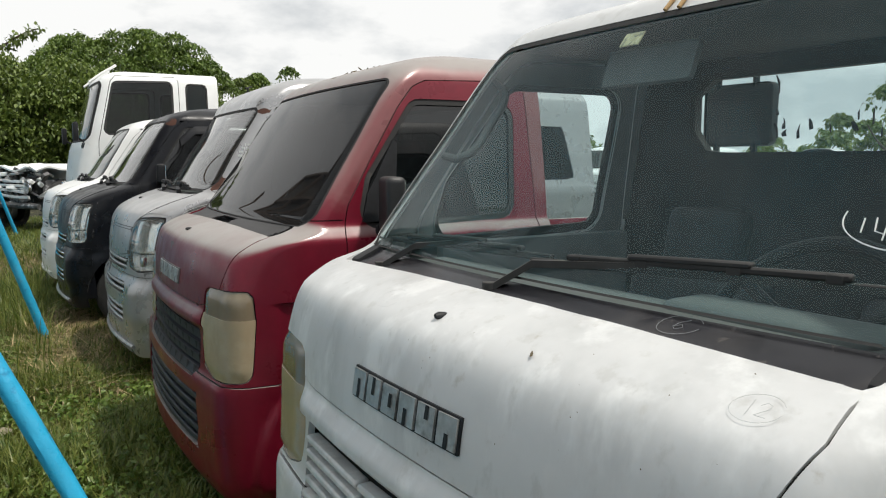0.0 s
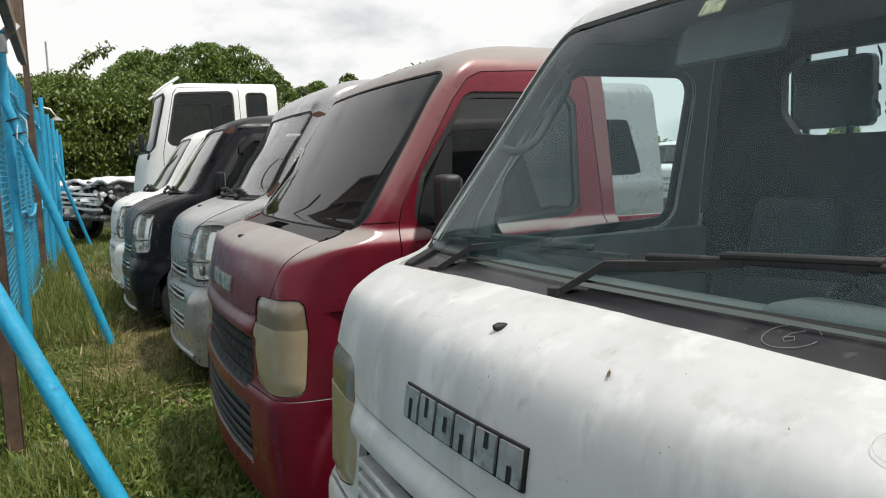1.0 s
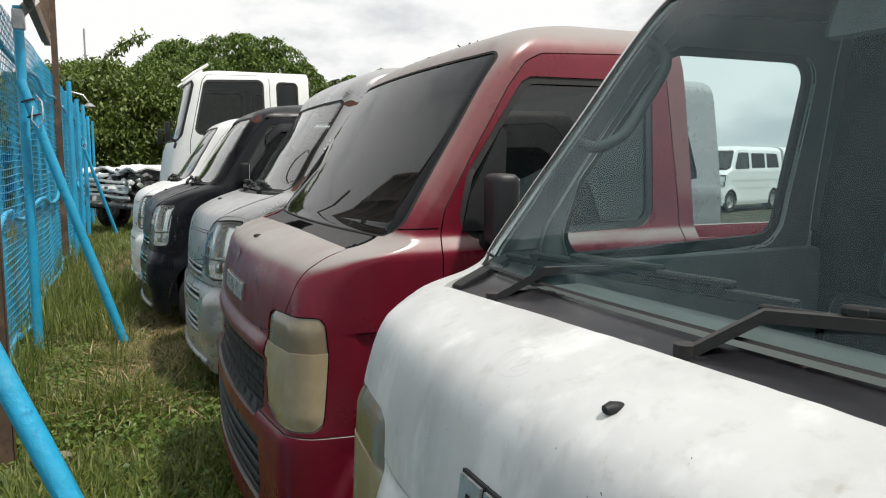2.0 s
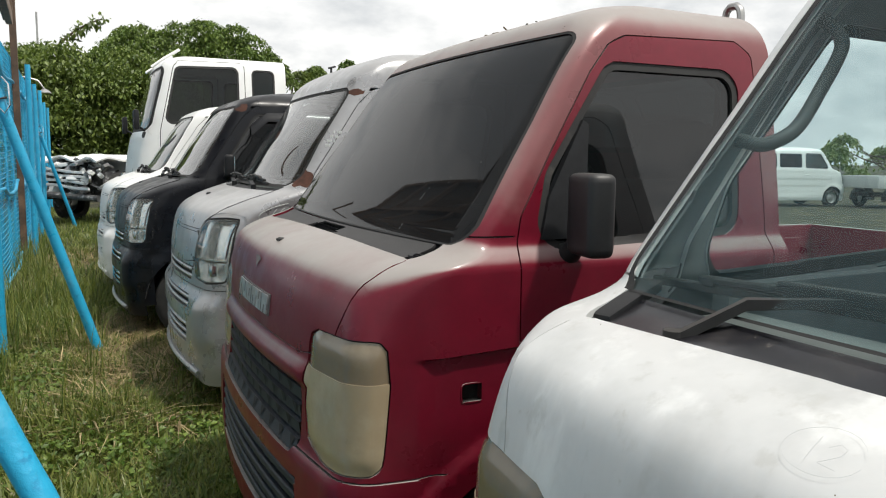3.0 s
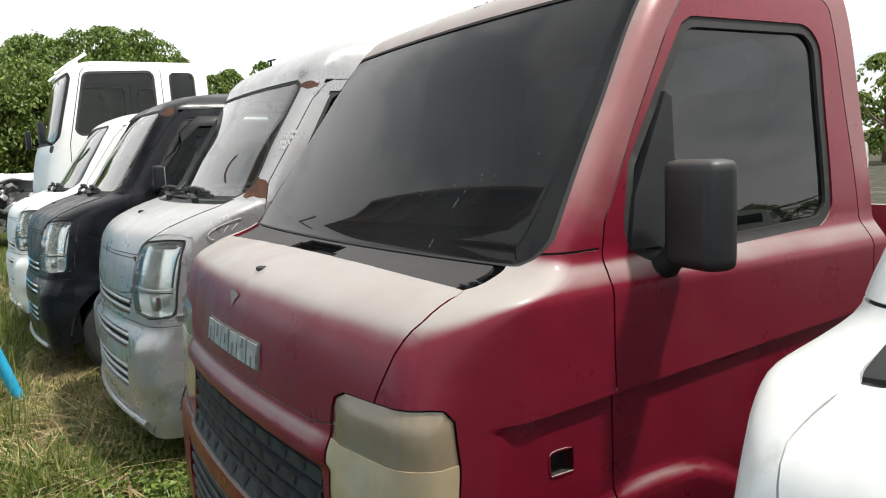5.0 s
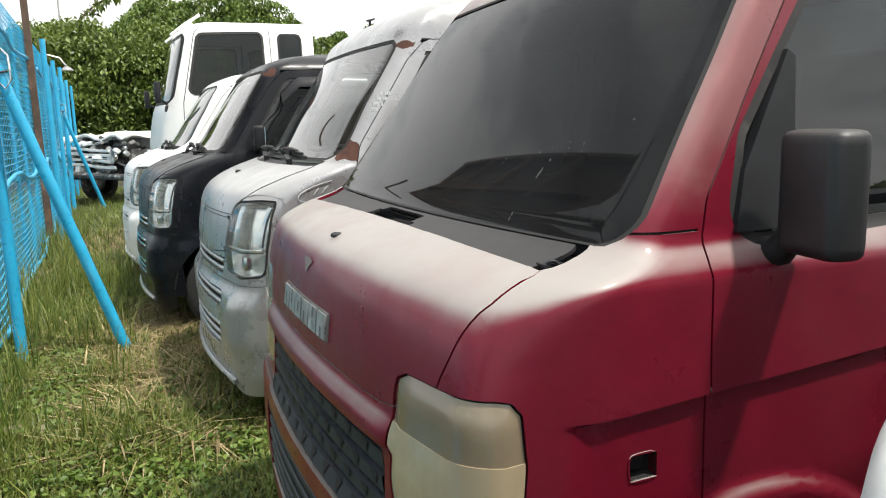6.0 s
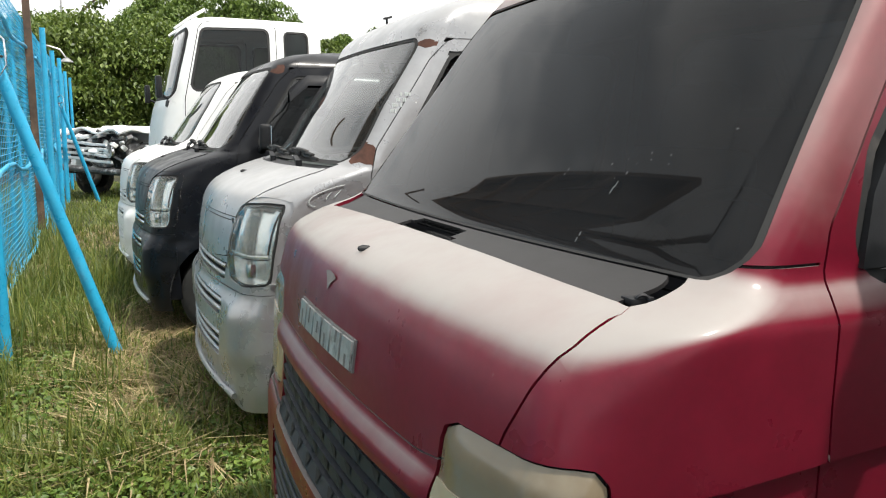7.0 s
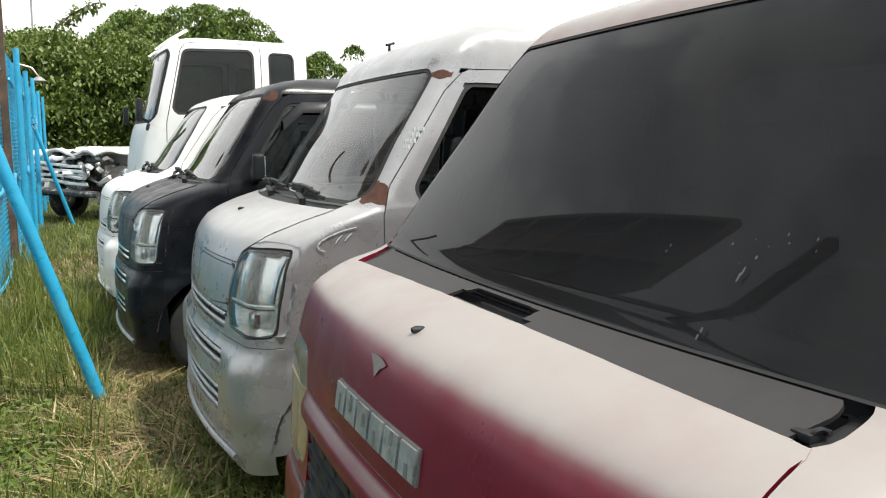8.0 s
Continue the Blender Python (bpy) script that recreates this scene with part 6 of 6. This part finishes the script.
# ---- trees ----
def leaf_mesh(name, centres, size, rng, mat, parent, droop=0.4, label=""):
    """Many bent pointed leaves at the given places."""
    n = len(centres)
    az, tilt, roll = rng.uniform(0, 2 * np.pi, n), rng.uniform(-1.0, 0.5, n) - droop, rng.normal(0, 0.5, n)
    ln = size * rng.uniform(0.6, 1.4, n)
    d = np.stack((np.cos(az) * np.cos(tilt), np.sin(az) * np.cos(tilt), np.sin(tilt)), 1)
    s = np.stack((-np.sin(az), np.cos(az), np.zeros(n)), 1)
    up = np.cross(d, s)
    s = s * np.cos(roll)[:, None] + up * np.sin(roll)[:, None]
    w = (ln * 0.30)[:, None]
    mid = centres + d * (ln * 0.45)[:, None] - np.array((0, 0, 1)) * (ln * 0.03)[:, None]
    tip = centres + d * ln[:, None] - np.array((0, 0, 1)) * (ln * 0.18)[:, None]
    verts = np.stack((centres, mid + s * w, tip, mid - s * w), 1).reshape(-1, 3)
    faces = np.arange(4 * n).reshape(-1, 4)
    me = bpy.data.meshes.new(name)
    me.from_pydata(verts.tolist(), [], faces.tolist())
    me.materials.append(mat)
    ob = new(name, me)
    ob.parent = parent
    if label:
        ob["label"] = label
    return ob


def tree(x, y, height, spread, label, seed, mat, leaves=16000, low=0.15, size=0.2, depth=0.7, branch=False):
    rng = np.random.default_rng(seed)
    ob = thing("tree", pose(x, y, 0), label, "tree", "trees beyond the yard")
    b = bmesh.new()
    tube(b, [(0.1 * math.sin(t * 3 + seed), 0.1 * math.cos(t * 2), height * 0.62 * t) for t in np.linspace(0, 1, 9)], [0.26 * height / 6 * (1 - 0.6 * t) for t in np.linspace(0, 1, 9)], 12)
    limbs = []
    for k in range(11):
        az = 2 * math.pi * k / 11 + rng.uniform(-0.3, 0.3)
        z0 = height * rng.uniform(0.22, 0.55)
        reach = spread * rng.uniform(0.55, 0.9)
        end = Vector((math.cos(az) * reach, math.sin(az) * reach * depth, z0 + height * rng.uniform(0.12, 0.35)))
        start = Vector((0, 0, z0))
        pts = [start.lerp(end, t) + Vector((0, 0, -0.25 * math.sin(t * 3.1))) for t in np.linspace(0, 1, 6)]
        tube(b, pts, [0.10 * height / 6 * (1 - 0.8 * t) + 0.01 for t in np.linspace(0, 1, 6)], 8)
        limbs.append(pts)
    part("trunk", b, M["wood_dark"], ob)
    # flattened clumps over an uneven dome, thick at its skin, with a sparser dark inside
    per = 460
    n_cl = leaves // per
    u, v = rng.uniform(0, 2 * np.pi, n_cl), rng.uniform(low, 1.0, n_cl)
    rad = np.where(rng.uniform(0, 1, n_cl) < 0.28, rng.uniform(0.35, 0.75, n_cl), rng.uniform(0.80, 1.0, n_cl))
    lump = np.array([1 + 0.26 * noise.noise(Vector((math.cos(a) * 1.7 + seed, math.sin(a) * 1.7, h * 2.4))) + 0.10 * noise.noise(Vector((math.cos(a) * 5 + seed, math.sin(a) * 5, h * 7))) for a, h in zip(u, v)])
    ring = np.sqrt(np.clip(1 - (np.clip(v - 0.42, 0, 1) / 0.6) ** 3, 0.02, 1)) * lump * rad
    cz = height * v * (0.9 + 0.1 * lump) * np.where(rad < 0.8, 0.90, 1.0)
    cl = np.stack((np.cos(u) * ring * spread, np.sin(u) * ring * spread * depth, cz), 1)
    rr = rng.normal(0, 1, (n_cl, per, 3)) * np.array((0.50, 0.50, 0.085)) * spread / 4.5
    rr[:, :, 2] -= 0.35 * (rr[:, :, 0] ** 2 + rr[:, :, 1] ** 2) / (0.50 * spread / 4.5)
    pts = (cl[:, None, :] + rr).reshape(-1, 3)
    pts = pts[pts[:, 2] > 0.1]
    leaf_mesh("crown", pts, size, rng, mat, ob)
    if branch:
        b = bmesh.new()
        path = [Vector(branch[0]).lerp(Vector(branch[1]), t) + Vector((0, 0, 0.25 * math.sin(t * 3))) for t in np.linspace(0, 1, 9)]
        tube(b, path, [0.05 - 0.035 * t for t in np.linspace(0, 1, 9)], 7)
        part("branch", b, M["wood_dark"], ob)
        rows = np.array([list(p) for p in path for _ in range(26)]) + rng.normal(0, 0.10, (9 * 26, 3))
        tagged(leaf_mesh("spray", rows, size * 1.2, rng, mat, ob, 0.5), kind="stuff")
    return ob


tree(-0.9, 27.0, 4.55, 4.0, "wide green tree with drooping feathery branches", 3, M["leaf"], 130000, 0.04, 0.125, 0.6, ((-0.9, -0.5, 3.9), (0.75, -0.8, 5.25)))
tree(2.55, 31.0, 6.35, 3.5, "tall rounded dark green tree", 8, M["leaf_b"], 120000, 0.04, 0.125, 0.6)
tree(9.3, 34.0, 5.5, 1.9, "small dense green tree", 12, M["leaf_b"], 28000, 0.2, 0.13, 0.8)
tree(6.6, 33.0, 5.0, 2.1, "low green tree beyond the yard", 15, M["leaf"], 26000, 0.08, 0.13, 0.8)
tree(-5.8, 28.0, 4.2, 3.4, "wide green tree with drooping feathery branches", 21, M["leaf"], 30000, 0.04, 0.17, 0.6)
tree(34.0, 21.0, 4.8, 3.4, "wide green tree behind the yard", 33, M["leaf"], 9000, 0.1, 0.25, 0.8)
tree(46.0, 34.0, 3.4, 5.0, "low green tree behind the yard", 36, M["leaf"], 7000, 0.05, 0.25, 0.8)
tree(27.0, 40.0, 3.4, 6.0, "low green tree behind the yard", 39, M["leaf_b"], 8000, 0.05, 0.25, 0.8)
tree(-30.0, 2.0, 6.0, 5.0, "green tree on the far side of the fence", 44, M["leaf"], 7000, 0.1, 0.35, 0.8)
tree(-28.0, -9.0, 7.0, 5.0, "green tree on the far side of the fence", 47, M["leaf_b"], 7000, 0.1, 0.35, 0.8)

# street lamp over the fence, antenna mast
lamp = thing("street_lamp", pose(-2.15, 21.5, 0), "thin blue-grey street lamp with curved arm", "street lamp")
b = bmesh.new()
tube(b, [(0, 0, 0), (0, 0, 2.95), (0.06, 0, 3.05), (0.35, 0, 3.07), (0.6, 0, 3.0), (0.72, 0, 2.82)], 0.022, 8)
part("pole", b, M["steel"], lamp)
b = bmesh.new()
lathe(b, [(0.03, 0.06), (0.06, 0.04), (0.15, -0.03), (0.15, -0.05), (0.02, -0.04)], 16, pose(0.73, 0, 2.76, 90, 0, 0))
part("shade", b, M["steel"], lamp)
b = bmesh.new()
tube(b, [(-3.2, 44, 0), (-3.2, 44, 8.2)], 0.05, 6)
tagged(mesh_object("mast", b, M["steel"]), "thin grey mast beyond the trees", "mast")

# more parked vehicles at the back of the yard
for m in (pose(13.6, 17.0, 0, 0, 0, 20), pose(20.5, 17.6, 0, 0, 0, 170)):
    tagged(copy_thing(pale_van, m), "white small van parked at the back of the yard", "van", "vehicles at the back")
tagged(copy_thing(white_truck, pose(23.5, 16.2, 0, 0, 0, 175)), "white small pickup parked at the back of the yard", "truck", "vehicles at the back")


tagged(copy_thing(pale_van, pose(15.0, -7.0, 0, 0, 0, 150)), "white small van parked across the yard", "van", "vehicles at the back")
tree(30.0, -17.0, 4.6, 5.0, "wide green tree across the yard", 52, M["leaf"], 8000, 0.05, 0.3, 0.8)
tree(22.0, -26.0, 5.2, 5.0, "wide green tree across the yard", 55, M["leaf_b"], 8000, 0.05, 0.3, 0.8)


# ---- grass ----
def blades(name, n, area, length, width, rng, mat, label, lean=0.5, keep=None, flat=0.0):
    x0, x1, y0, y1 = area
    x, y = rng.uniform(x0, x1, n), rng.uniform(y0, y1, n)
    tuft = np.array([noise.noise(Vector((a * 1.6, b_ * 1.6, 5))) for a, b_ in zip(x, y)])
    keepers = ((np.hypot((x - 0.15) / 0.42, (y - 6.1) / 1.2) > 0.9 + 0.5 * tuft) | (rng.uniform(0, 1, n) < 0.45)) & ((tuft > -0.3) | (rng.uniform(0, 1, n) < 0.5)) if keep is None else keep(x, y, tuft)
    x, y, tuft = x[keepers], y[keepers], tuft[keepers]
    n = len(x)
    z = np.array([lie(a, b_) for a, b_ in zip(x, y)]) - 0.004
    ln = length * rng.uniform(0.45, 1.35, n) * (1 + 0.6 * tuft)
    az, bend = rng.uniform(0, 2 * np.pi, n), rng.uniform(0.1, 1.0, n) * lean
    rise = np.cos(bend) * (1 - flat)
    d = np.stack((np.cos(az) * np.sin(bend + flat), np.sin(az) * np.sin(bend + flat), rise), 1)
    s = np.stack((-np.sin(az), np.cos(az), np.zeros(n)), 1) * (width * rng.uniform(0.6, 1.3, n))[:, None]
    base = np.stack((x, y, z), 1)
    mid = base + d * (ln * 0.55)[:, None]
    tip = base + d * ln[:, None] + np.stack((np.cos(az), np.sin(az), np.full(n, -0.35)), 1) * (ln * 0.28 * np.minimum(1, bend * 2))[:, None]
    verts = np.stack((base - s, base + s, mid + s * 0.8, mid - s * 0.8, tip), 1).reshape(-1, 3)
    k = np.arange(n) * 5
    faces = np.stack((k, k + 1, k + 2, k + 3), 1).tolist() + np.stack((k + 3, k + 2, k + 4), 1).tolist()
    me = bpy.data.meshes.new(name)
    me.from_pydata(verts.tolist(), [], faces)
    me.materials.append(mat)
    return tagged(new(name, me), label, "grass", "", "stuff")


rng = np.random.default_rng(4)
blades("grass", 105000, (-1.3, 1.3, 1.4, 8.5), 0.105, 0.0042, rng, M["grass"], "short patchy green grass between fence and vehicles", 0.9)
blades("grass", 30000, (-2.6, 1.6, 8.5, 20.0), 0.11, 0.006, rng, M["grass"], "short patchy green grass between fence and vehicles", 0.9)
blades("grass", 14000, (-0.95, 0.85, 2.4, 6.2), 0.115, 0.0052, rng, M["grass"], "short patchy green grass between fence and vehicles", 0.85)
blades("tall_grass", 3600, (-1.25, -0.45, 4.2, 12.0), 0.36, 0.0032, rng, M["grass"], "tall grass along the fence", 0.5, lambda x, y, t: (np.abs(x + 0.70 + 0.047 * (y - 6.25)) < 0.22 + 0.15 * t) & (t > -0.3))
blades("tall_grass", 2600, (-0.9, -0.05, 4.6, 8.5), 0.26, 0.0032, rng, M["grass"], "taller tufts in the grass", 0.6, lambda x, y, t: t > 0.12)
blades("straw", 15000, (-0.6, 0.9, 4.2, 8.4), 0.28, 0.0050, rng, M["straw"], "dry straw lying on the ground", 1.0, lambda x, y, t: np.hypot((x - 0.10) / 0.5, (y - 5.9) / 1.3) < 1 + 0.6 * t, 0.62)
blades("straw", 22000, (-1.2, 0.9, 1.6, 12.0), 0.15, 0.0036, rng, M["straw"], "dry straw lying on the ground", 1.0, lambda x, y, t: t < 0.22, 0.5)
# small broad weed leaves, in rosettes
n = 8500
wx, wy = rng.uniform(-0.95, 0.9, n), rng.uniform(1.6, 8.2, n)
tf = np.array([noise.noise(Vector((a * 1.7, b_ * 1.7, 15))) for a, b_ in zip(wx, wy)])
ok = (tf > rng.uniform(-0.5, 0.15, n)) & (np.hypot((wx - 0.15) / 0.42, (wy - 6.1) / 1.2) > 0.9 + 0.5 * tf)
wx, wy = np.repeat(wx[ok], 6), np.repeat(wy[ok], 6)
wc = np.stack((wx + rng.normal(0, 0.022, len(wx)), wy + rng.normal(0, 0.022, len(wx)), np.array([lie(a, b_) for a, b_ in zip(wx, wy)]) + rng.uniform(0.02, 0.085, len(wx))), 1)
weeds = leaf_mesh("weeds", wc, 0.029, rng, M["weed"], None, 0.0)
tagged(weeds, "low broad-leaved green weeds in the grass", "weeds", "", "stuff")
# pale litter and small stones in the grass
g = bmesh.new()
lr = random.Random(5)
for cx, cy, nn in ((-0.28, 3.9, 9), (0.18, 3.75, 7), (-0.12, 4.6, 6), (-0.5, 4.9, 8), (-0.62, 5.5, 7), (0.28, 4.5, 5), (-0.25, 5.2, 4), (0.02, 3.3, 6)):
    for _ in range(nn):
        x, y = cx + lr.gauss(0, 0.045), cy + lr.gauss(0, 0.045)
        c = Vector((x, y, lie(x, y) + lr.uniform(0.03, 0.065)))
        r = lr.uniform(0.010, 0.026)
        base_ = bmesh.ops.create_icosphere(g, subdivisions=1, radius=r)["verts"]
        for v in base_:
            v.co = Vector((v.co.x * lr.uniform(0.8, 1.4), v.co.y * lr.uniform(0.8, 1.4), v.co.z * 0.45)) + c
tagged(mesh_object("litter", g, M["stone"]), "pale crumbs and small stones in the grass", "litter", "", "stuff")
